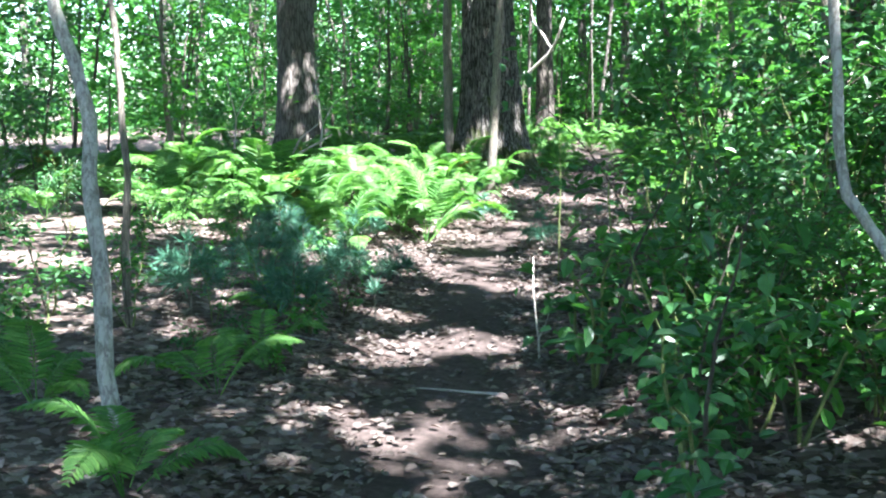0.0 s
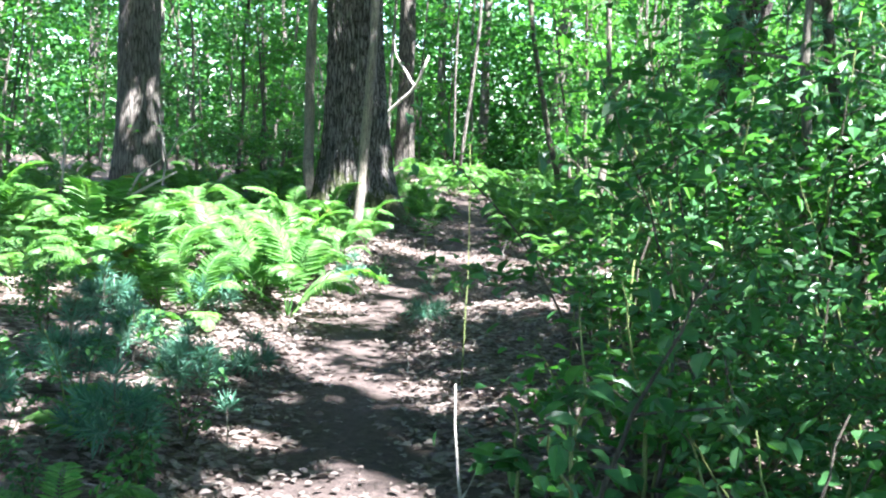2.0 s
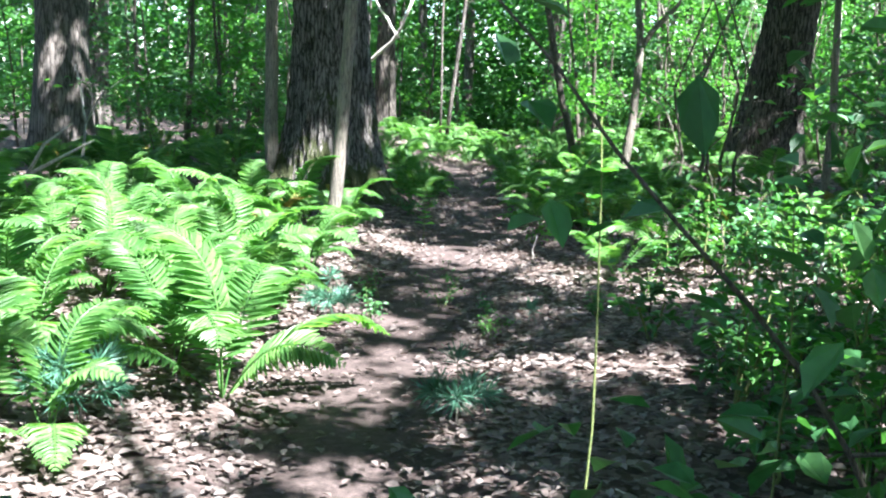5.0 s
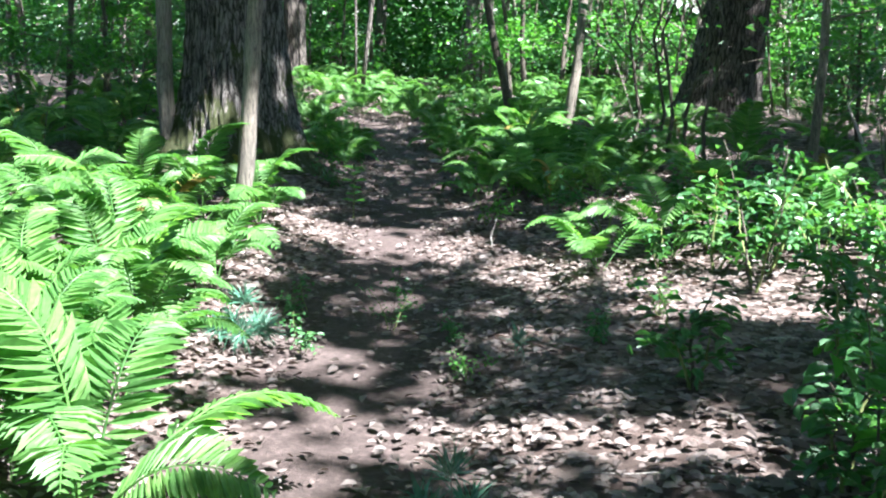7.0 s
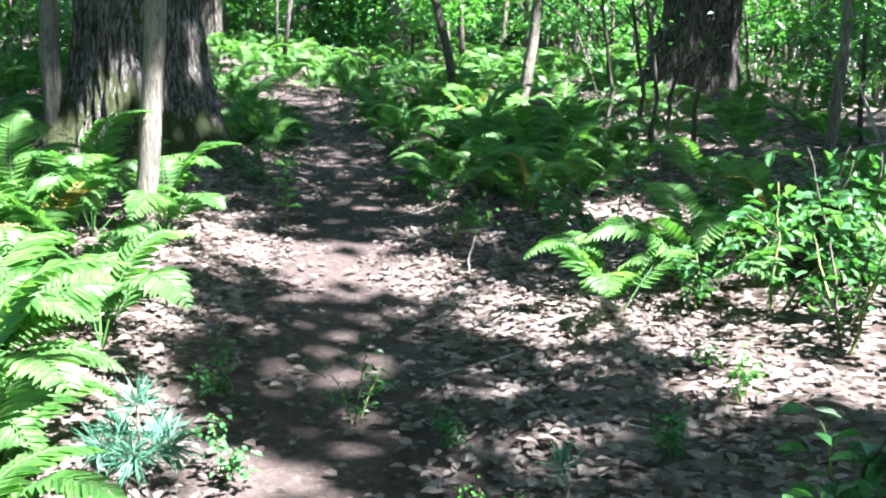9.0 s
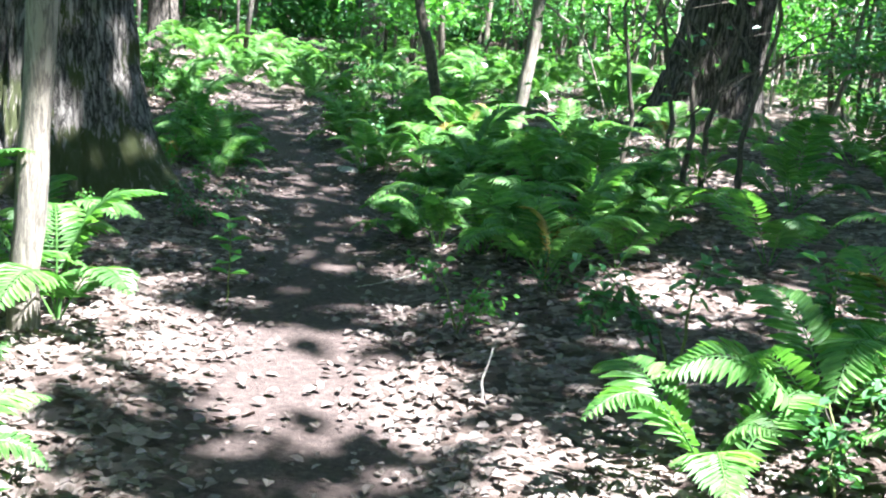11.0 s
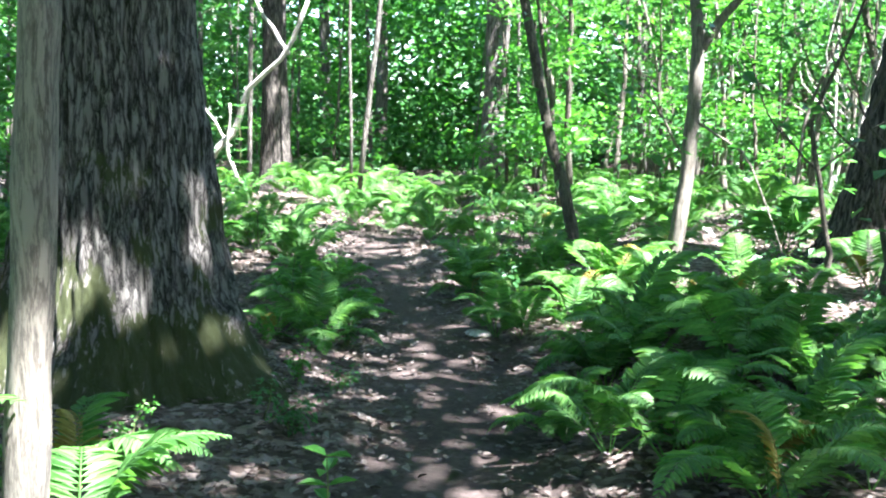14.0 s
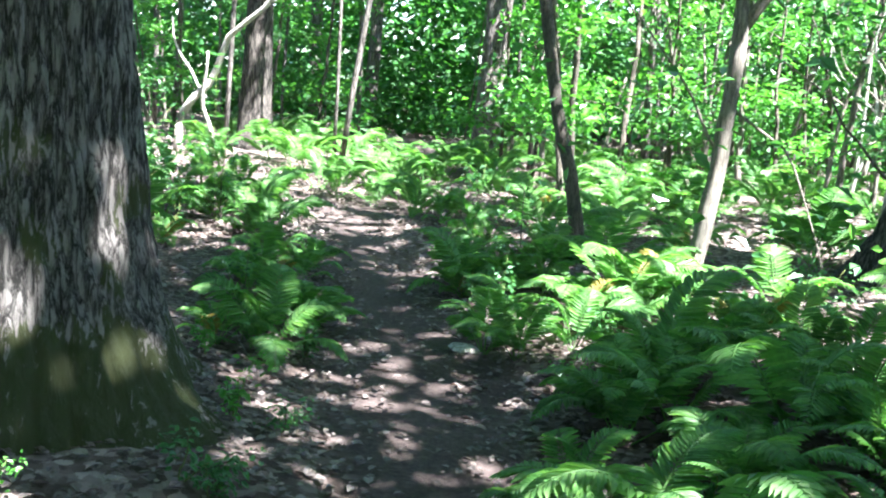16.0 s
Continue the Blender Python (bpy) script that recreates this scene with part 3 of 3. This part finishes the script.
# ---- ferns ----
def frond_mesh(seed, mat, length=0.75, pairs=24):
    r = np.random.default_rng(seed)
    s_ = np.linspace(0, 1, 15)
    arch = r.uniform(0.42, 0.62)
    px = length * (0.9 * s_)
    pz = length * (arch * np.sin(s_ * 2.1) * 0.95 - 0.12 * s_ ** 3)
    py = length * 0.06 * r.normal() * s_ ** 2
    rach = np.stack([px, py, pz], 1)
    t = np.linspace(0.22, 0.985, pairs)
    c = np.stack([np.interp(t, s_, rach[:, i]) for i in range(3)], 1)
    d = unit(np.gradient(c, axis=0))
    prof = np.clip(1.0 - ((t - 0.42) / 0.60) ** 2, 0.04, 1) ** 0.9 * np.clip((t - 0.12) / 0.2, 0, 1)
    pieces = []
    for sd in (1, -1):
        side = unit(np.cross(d, [0, 0, 1.0])) * sd
        w = side + d * (0.35 + 0.3 * t[:, None]) + [0, 0, -0.12] + r.normal(0, 0.06, (pairs, 3))
        L = length * 0.23 * prof * r.uniform(0.9, 1.1, pairs)
        up_ = np.cross(side, d) * sd * -1
        up_ = np.where(up_[:, 2:3] < 0, -up_, up_)
        v, f = leaves(c, w, up_, L, np.minimum(length * 0.042, L * 0.42), 0.12)
        pieces.append((v, f))
    v, f = join_leaves(pieces)
    tv, tf = tube(rach, np.linspace(0.0055, 0.0015, 15) * length / 0.75, 4)
    allv = np.concatenate([v, tv])
    return mesh("frond", allv, [tuple(q) for q in f.tolist()] + [tuple(i + len(v) for i in q) for q in tf], mat)


FRONDS = [frond_mesh(40 + i, M_FERN, 0.66 + 0.07 * i, 22 + 2 * i) for i in range(5)]
OLD_FROND = frond_mesh(50, M_FERN_OLD, 0.6)


def fern(seed, n, old=False):
    r = np.random.default_rng(seed)
    ob = new("fern")
    for i in range(n):
        me_ = OLD_FROND if old and i == 0 else FRONDS[int(r.integers(0, 5))]
        sc = r.uniform(0.75, 1.1)
        m = pose(0, 0, -0.02, r.normal(0, 9), r.normal(-12, 13), 360 / n * i + r.normal(0, 16)) @ Matrix.Diagonal((sc, sc, sc, 1))
        part("frond", me_, ob, "yellowed dying frond" if old and i == 0 else "", m)
    return tagged(ob, "green fern with arching feathery fronds", "fern", "ferns along the path")


ferns = [fern(60 + i, 5 + i % 4, i == 3) for i in range(7)]
place(ferns, [(-0.62, 14.95), (-0.92, 7.45), (-0.7, 8.3), (-2.62, 13.75), (-2.2, 13.15), (-1.85, 11.6), (-1.35, 9.0), (-1.05, 8.5), (-1.7, 9.6), (-1.9, 10.6), (1.1, 13.0),
              (1.6, 12.4), (-0.3, 16.5), (-2.3, 8.6), (-1.5, 7.9), (-2.55, 12.2), (-0.9, 17.1), (-1.2, 18.8), (-0.2, 18.9)], 0.75, 1.0)
place(ferns, scatter(46, -4.6, -0.8, 7.6, 13.3, 1.15, 0.4), 0.7, 1.0)
place(ferns, scatter(42, -8.5, -4.3, 9, 21, 1.0, 0.5), 0.85, 1.2)
place(ferns, scatter(18, -1.5, 2.6, 13.5, 19.5, 1.0, 0.55), 0.6, 0.9)
far_ferns = [fern(70 + i, 5) for i in range(4)]
place(far_ferns, scatter(46, -8.5, -2.0, 25.8, 33, 0.0, 0.42), 0.8, 1.15)
place(far_ferns, scatter(62, -9.5, 0.8, 19.5, 32, 0.75, 0.42), 0.75, 1.15)
place(far_ferns, scatter(24, 0, 5, 20.5, 30, 0.8, 0.6), 0.7, 1.0)
place(ferns, [(x, y) for x, y in scatter(34, -5.4, -0.6, 16.8, 25, 0.52, 0.36)], 0.5, 0.8)
place(ferns, [(-1.55, 11.0), (-1.75, 10.3), (-1.4, 9.9), (-2.2, 11.3), (-1.15, 9.3), (-2.6, 10.7)], 0.75, 0.95)
place(ferns, [(0.75, 4.0), (0.2, 4.9)], 0.45, 0.6)
place(ferns, [(0.35, 12.2), (0.75, 12.5)], 0.8, 0.95)
place(ferns, [(0.95, 3.45), (1.4, 2.45), (0.55, 2.9)], 0.5, 0.65)
beside = [(trail_x(y) + o, y) for o, y in zip(rng.uniform(0.42, 2.3, 46), rng.uniform(14.7, 20.0, 46))]
place(ferns, [p for p in beside if np.hypot(p[0] - 1.02, p[1] - 20.2) > 0.8], 0.45, 0.72)
place(ferns, [(trail_x(y) - o, y) for o, y in zip(rng.uniform(0.45, 1.1, 12), rng.uniform(16.6, 20.5, 12))], 0.4, 0.6)
place(far_ferns, [(-4.4, 24.2), (-4.7, 25.0), (-4.2, 25.3), (-5.0, 24.6), (-3.95, 24.5), (-4.6, 25.7)], 0.6, 0.8)
retire(ferns)
retire(far_ferns)


# ---- shrubs and seedlings ----
def shrub(seed, height, n_leaf, size, leaf, label, stems=4):
    r = np.random.default_rng(seed)
    ob = new("shrub")
    for i in range(stems):
        a, out_ = r.uniform(0, 6.28), r.uniform(0.15, 0.5) * height
        hh = height * r.uniform(0.65, 1.05)
        q = wavy([(0, 0, -0.05), (math.cos(a) * out_ * 0.4, math.sin(a) * out_ * 0.4, hh * 0.55), (math.cos(a) * out_, math.sin(a) * out_, hh)], 12, 0.012, seed * 7 + i)
        st = part("stem", mesh("stem", *tube(q, np.linspace(0.008, 0.002, 12), 5), M_BARK_DARK if i % 2 else M_STEM, True), ob)
        tips = [q[j] for j in range(3, 12)]
        for b in range(2 if height > 1 else 1):
            k = int(r.integers(4, 10))
            bb = np.array([q[k] + np.array([math.cos(a + b * 1.7), math.sin(a + b * 1.7), 0.35]) * 0.24 * height * d for d in np.linspace(0, 1, 4)])
            part("twig", mesh("twig", *tube(bb, np.linspace(0.004, 0.0015, 4), 4), M_BARK_DARK), st)
            tips += list(bb[1:]) * 3
        v, f = spray(tips, n_leaf // stems, 0.06 * height + 0.02, size, seed * 3 + i)
        tagged(part("foliage", mesh("foliage", v, f, leaf), st), kind="stuff")
    return tagged(ob, label, "shrub", "understorey shrubs")


tall = [shrub(80 + i, 1.5 + 0.22 * i, 420, 0.075, M_LEAF, "leafy green shrub crowding the path edge", 4) for i in range(4)]
THICK = [(x, y) for x, y in scatter(70, 1.2, 6.5, 3.4, 10.5, 0.8, 0.33) if x - trail_x(y) > (1.3 if y < 7.2 else 1.9) and not (y > 7.6 and x < 1.5)]
place(tall, [p for p in THICK if p[1] < 5.6], 0.4, 0.7, 8)
place(tall, [p for p in THICK if p[1] >= 5.6], 0.65, 1.2, 8)
place(tall, scatter(16, 2.4, 6, 12.5, 19, 1.6, 0.6), 0.6, 1.0, 8)
place(tall, scatter(9, -10, -4.5, 8, 22, 2.0, 0.8), 0.6, 1.0, 8)
place(tall, scatter(6, -3.6, -0.8, 5.6, 7.4, 1.3, 0.45), 0.3, 0.5, 8)
retire(tall)
low = [shrub(90 + i, 0.42 + 0.1 * i, 120, 0.062, M_LEAF_BRIGHT if i == 1 else M_LEAF, "low broad-leaved seedling plant on the forest floor", 3) for i in range(4)]
BANK = ((0.95, 11.1, 0.75), (1.6, 10.9, 0.5))
place(low, scatter(30, 0.2, 3.2, 8.6, 13.5, 0.7, 0.3, BANK), 0.7, 1.1, 8)
place(low, [(x, y) for x, y in scatter(52, 0.6, 4.6, 2.6, 8.6, 0.62, 0.26) if x - trail_x(y) > (0 if y < 5.6 else 1.1)], 0.8, 1.35, 8)
place(low, scatter(10, 1.0, 2.6, 10.3, 12.9, 0.9, 0.3, BANK), 0.9, 1.5, 8)
place(low, scatter(9, 1.2, 2.3, 8.0, 9.7, 0.9, 0.3), 0.9, 1.4, 8)
place(low, scatter(40, -4.2, 0.5, 13.5, 22, 0.5, 0.33), 0.35, 0.75, 8)
place(low, scatter(24, -4.5, 0.5, 3.0, 9, 0.6, 0.5), 0.5, 0.9, 8)
place(low, scatter(30, -6, 4, 20, 28, 0.6, 0.5), 0.7, 1.1, 8)
place(low, [(-0.17, 10.6), (0.0, 10.05), (-0.8, 10.25), (-0.52, 10.75), (0.5, 10.5), (0.75, 10.9), (-1.0, 10.9)], 0.3, 0.5, 8)
place(low, [(x, y) for x, y in scatter(24, 1.6, 4.4, 3.5, 5.8, 0.6, 0.28) if x > trail_x(y)], 0.9, 1.4, 8)
place(low, scatter(9, -0.7, 1.0, 3.6, 5.7, 0.7, 0.35), 0.45, 0.75, 8)
place(low, scatter(8, 0.8, 2.3, 11.5, 13.0, 0.8, 0.3), 0.8, 1.2, 8)
place(low, [(trail_x(y) - o, y) for o, y in zip(rng.uniform(0.5, 1.1, 7), rng.uniform(15.0, 17.5, 7))], 0.35, 0.6, 8)
retire(low)


def leafy_stalk(x, y, height, n_pairs, size, label, leaf=None, name="leafy_stalk", bare=0.3):
    ob = new(name)
    ob.location = (x, y, gz(x, y))
    q = wavy([(0, 0, -0.03), (0.02, 0, height * 0.5), (0.0, 0.02, height)], 10, 0.006, int(height * 100))
    part("stem", mesh("stem", *tube(q, np.linspace(0.0045, 0.002, 10), 5), M_STEM, True), ob)
    for i in range(n_pairs):
        k = np.interp(bare + (1 - bare) * (i + 1) / n_pairs, np.linspace(0, 1, 10), np.arange(10))
        p = np.array([np.interp(k, np.arange(10), q[:, j]) for j in range(3)])
        for sd in (0, math.pi):
            a = i * 1.2 + sd
            v, f = leaves(p[None], np.array([[math.cos(a), math.sin(a), 0.25]]), np.array([[0, 0, 1.0]]), size, size * 0.5, 0.15)
            part("leaf", mesh("leaf", v, f, leaf or M_LEAF_BRIGHT), ob)
    return tagged(ob, label, "plant")


leafy_stalk(1.14, 6.7, 1.27, 5, 0.062, "tall leafy stalk with bright green leaves at its top", bare=0.76)
leafy_stalk(1.95, 6.4, 1.25, 8, 0.075, "slender leafy stalk at the thicket edge")
leafy_stalk(1.55, 7.4, 1.0, 7, 0.07, "slender leafy stalk at the thicket edge")
leafy_stalk(2.3, 5.2, 0.8, 6, 0.08, "slender leafy stalk at the thicket edge", M_LEAF)
leafy_stalk(-1.70, 13.8, 0.42, 6, 0.10, "bright sprig of pale green leaves beside the path")
leafy_stalk(-7.6, 26.6, 1.5, 6, 0.16, "pale leafy sapling shoot in the shade", M_LEAF)


def pine_seedling(x, y, height, whorls, label):
    ob = new("pine_seedling")
    ob.location = (x, y, gz(x, y))
    r = np.random.default_rng(int(abs(x * 1000) + y * 10))
    q = wavy([(0, 0, -0.03), (0.01, 0, height * 0.6), (0, 0.01, height)], 8, 0.004, 3)
    part("stem", mesh("stem", *tube(q, np.linspace(0.006, 0.002, 8), 5), M_BARK_THIN, True), ob)
    spots = [(q[-1], np.array([0, 0, 1.0]))]
    for w_ in range(whorls):
        z = height * (0.35 + 0.55 * w_ / max(whorls, 1))
        for b in range(5):
            a = b * 1.256 + w_
            ln = height * 0.42 * (1 - 0.5 * w_ / max(whorls, 1))
            d = np.array([math.cos(a), math.sin(a), 0.45])
            p0 = np.array([0, 0, z])
            part("branch", mesh("branch", *tube([p0, p0 + d * ln * 0.5, p0 + d * ln], [0.004, 0.003, 0.002], 4), M_BARK_THIN), ob)
            spots += [(p0 + d * ln, d), (p0 + d * ln * 0.6, d)]
    for p, d in spots:
        n_ = 46
        w = unit(r.normal(0, 1, (n_, 3))) + unit(d) * 0.75
        v, f = leaves(np.repeat(p[None], n_, 0) + r.normal(0, 0.008, (n_, 3)), w, r.normal(0, 1, (n_, 3)), r.uniform(0.07, 0.11, n_), 0.0035, 0.1, False)
        tagged(part("needle_tuft", mesh("needle_tuft", v, f, M_PINE), ob), kind="stuff")
    return tagged(ob, label, "pine seedling", "pine seedlings")


for x, y, h, w in [(0.30, 8.43, 0.26, 1), (0.5, 5.42, 0.16, 0), (0.1, 5.75, 0.32, 2), (-0.25, 5.35, 0.36, 2), (-0.45, 6.1, 0.34, 2), (0.05, 6.45, 0.2, 1), (-1.0, 10.1, 0.24, 1), (-1.0, 6.6, 0.4, 2),
                   (0.2, 10.2, 0.1, 0), (-0.9, 7.6, 0.35, 2), (0.45, 4.7, 0.36, 2), (-0.15, 4.6, 0.4, 2), (2.6, 7.6, 2.1, 7), (3.4, 8.8, 2.4, 7)]:
    pine_seedling(x, y, h, w, "small blue-green pine seedling with soft needle tufts" if h < 1 else "young bluish pine standing in the thicket")


# ---- stones, twigs ----
def stone(x, y, r, seed):
    bm = bmesh.new()
    bmesh.ops.create_icosphere(bm, subdivisions=2, radius=r)
    rr = np.random.default_rng(seed)
    k = rr.uniform(0, 6, 3)
    for v_ in bm.verts:
        f_ = 1 + 0.22 * math.sin(v_.co.x / r * 2 + k[0]) * math.sin(v_.co.y / r * 2.3 + k[1]) + 0.1 * math.sin(v_.co.z / r * 5 + k[2])
        v_.co = Vector((v_.co.x * f_ * 1.3, v_.co.y * f_, v_.co.z * f_ * 0.55))
    me_ = bpy.data.meshes.new("stone")
    bm.to_mesh(me_)
    bm.free()
    me_.materials.append(M_STONE)
    ob = new("stone", me_)
    ob.location = (x, y, gz(x, y) + r * 0.15)
    return tagged(ob, "small pale stone lying on the dirt path", "stone")


stone(-2.0, 17.8, 0.07, 1)
stone(-1.85, 17.95, 0.05, 2)


def twig(points, r, label, mat=M_DEAD, fork=None):
    pieces = [tube(wavy(points, 9, 0.006, int(abs(points[0][0]) * 50)), np.linspace(r, r * 0.4, 9), 6)]
    if fork:
        pieces.append(tube(wavy(fork, 5, 0.004, 2), np.linspace(r * 0.7, r * 0.3, 5), 5))
    return tagged(new("dead_twig", mesh("dead_twig", *join(pieces), mat, True)), label, "twig")


twig([(1.74, 4.9, 0.0), (1.72, 4.92, 0.12), (1.68, 4.95, 0.3), (1.66, 5.0, 0.48)], 0.007, "upright forked grey twig at the path edge", fork=[(1.73, 4.91, 0.09), (1.77, 4.9, 0.16), (1.79, 4.9, 0.24)])
twig([(-0.41, 12.78, 0.0), (-0.42, 12.78, 0.12), (-0.38, 12.8, 0.25)], 0.007, "upright grey twig at the path edge")
for i in range(46):
    y = rng.uniform(3, 21)
    x = trail_x(y) + rng.choice([-1, 1]) * rng.uniform(0.15, 2.6)
    a, ln = rng.uniform(0, 6.28), rng.uniform(0.15, 0.5)
    p = [(x + math.cos(a) * d * ln, y + math.sin(a) * d * ln, gz(x + math.cos(a) * d * ln, y + math.sin(a) * d * ln) + 0.012) for d in (0, 0.35, 0.7, 1)]
    twig(p, rng.uniform(0.003, 0.008), "fallen grey twig lying on leaf litter")
for pts_, r_ in [([(-6.0, 12.5, 0.15), (-5.2, 12.7, 0.45), (-4.6, 12.9, 0.8)], 0.03), ([(-5.6, 14, 0.15), (-5.5, 14, 0.9), (-5.6, 14, 1.5)], 0.02), ([(-6.6, 13.2, 0.15), (-6.5, 13.2, 1.0), (-6.6, 13.1, 1.7)], 0.018),
                 ([(2.5, 16.5, 0.2), (2.2, 16.6, 0.9), (2.9, 16.6, 1.8)], 0.02), ([(2.0, 17.6, 0.2), (2.9, 17.5, 0.9), (3.6, 17.4, 1.3)], 0.018), ([(1.6, 16.4, 0.2), (2.5, 16.5, 0.5), (3.4, 16.4, 0.75)], 0.02)]:
    twig(pts_, r_, "bleached dead branch standing in the undergrowth", fork=[pts_[1], np.array(pts_[1]) + [0.2, 0, 0.3], np.array(pts_[1]) + [0.5, 0, 0.5]])
for i, (x, y) in enumerate([(0.55, 16.6), (0.75, 16.9), (0.45, 17.2), (0.95, 16.4), (0.15, 17.6)]):
    slim_tree([(x, y, gz(x, y)), (x + 0.06 * (-1) ** i, y, 0.7), (x - 0.1 * (-1) ** i, y, 1.5), (x + 0.3 * (-1) ** i, y, 2.6)], 0.025, 0.008, M_BARK_DARK, "dark thin bush stem with bare twigs",
              forks=[([(x, y, 0.8 + 0.1 * i), (x + 0.3, y, 1.1 + 0.1 * i), (x + 0.7, y + 0.1, 1.2 + 0.1 * i)], 0.009), ([(x, y, 1.2), (x - 0.3, y, 1.5), (x - 0.5, y, 2.0)], 0.009)], crown=40, seed=30 + i)

for i in range(24):
    y = rng.uniform(21.5, 28)
    x = -1.0 + rng.uniform(0.3, 4.6) + 0.12 * (y - 21)
    b1, b2 = rng.normal(0, 0.22, 2)
    fx = x + b1 + rng.choice([-1, 1]) * rng.uniform(0.35, 0.8)
    slim_tree([(x, y, gz(x, y)), (x + b1 * 0.5, y, 0.8), (x + b1, y, 1.6), (x + b1 + b2, y, 2.6), (x + b1 + b2 * 2, y, 4.2)], rng.uniform(0.016, 0.034), 0.009, (M_BARK_PALE, M_BARK_THIN, M_BARK_DARK)[i % 3],
              ("pale", "grey", "dark")[i % 3] + " thin crooked understorey stem among ferns", forks=[([(x + b1, y, 1.6), (fx, y, 2.1), (fx + b2, y, 3.0)], 0.011)], crown=50, seed=60 + i)

# ---- far woods ----
n = 200000
a = np.where(rng.random(n) < 0.75, rng.normal(-0.12, 0.5, n), rng.uniform(0, 2 * math.pi, n))
d = rng.uniform(23, 46, n)
p = np.stack([-1 + np.sin(a) * d, 12 + np.cos(a) * d, rng.random(n) ** 1.3 * 10], 1)
clump = np.sin(p[:, 0] * 1.3) * np.sin(p[:, 1] * 1.1) + np.sin(p[:, 2] * 1.7 + p[:, 0] * 0.7)
p = p[(clump > -0.7 + 1.2 * (d < 30)) & (np.abs(p[:, 0] - trail_x(p[:, 1])) > 1.0 * (d < 28))]
n = len(p)
size = rng.uniform(0.008, 0.013, n) * np.hypot(p[:, 0] + 1, p[:, 1] - 12)
v, f = leaves(p, rng.normal(0, 1, (n, 3)) * [1, 1, 0.5], rng.normal(0, 0.5, (n, 3)) + [0, 0, 1], size, size * 0.6, 0.2, False)
tagged(new("far_woods", mesh("far_woods", v, f, M_CANOPY)), "dense green leaves of the distant wood", "woods", kind="stuff")
n = 16000
a, d = rng.uniform(0, 2 * math.pi, n), rng.uniform(48, 60, n)
p = np.stack([-1 + np.sin(a) * d, 12 + np.cos(a) * d, rng.random(n) * 15], 1)
size = rng.uniform(0.9, 1.7, n)
v, f = leaves(p, rng.normal(0, 1, (n, 3)) * [1, 1, 0.5], rng.normal(0, 0.7, (n, 3)) + [0, 0, 0.6], size, size * 0.6, 0.2, False)
tagged(new("woods_edge", mesh("woods_edge", v, f, M_CANOPY)), "closed green wall of the wood far off", "woods", kind="stuff")
for i in range(210):
    a, d = (rng.uniform(0, 6.28), rng.uniform(24, 46)) if i < 150 else (rng.normal(-0.1, 0.45), rng.uniform(15, 27))
    x, y = -2 + math.sin(a) * d, 13 + math.cos(a) * d
    if abs(x - trail_x(y)) < 1:
        continue
    r0 = rng.uniform(0.04, 0.2) if i < 150 else rng.uniform(0.015, 0.06)
    tv, tf = tube(wavy([(x, y, -0.1), (x + rng.normal(0, 0.2), y, 5), (x + rng.normal(0, 0.4), y, 11)], 8, 0.05, i), np.linspace(r0, r0 * 0.6, 8), 7)
    tagged(new("distant_trunk", mesh("distant_trunk", tv, tf, M_BARK_FAR, True)), "thin dark stem far off in the wood" if r0 < 0.06 else "grey trunk far off in the wood", "tree trunk", "distant trunks")
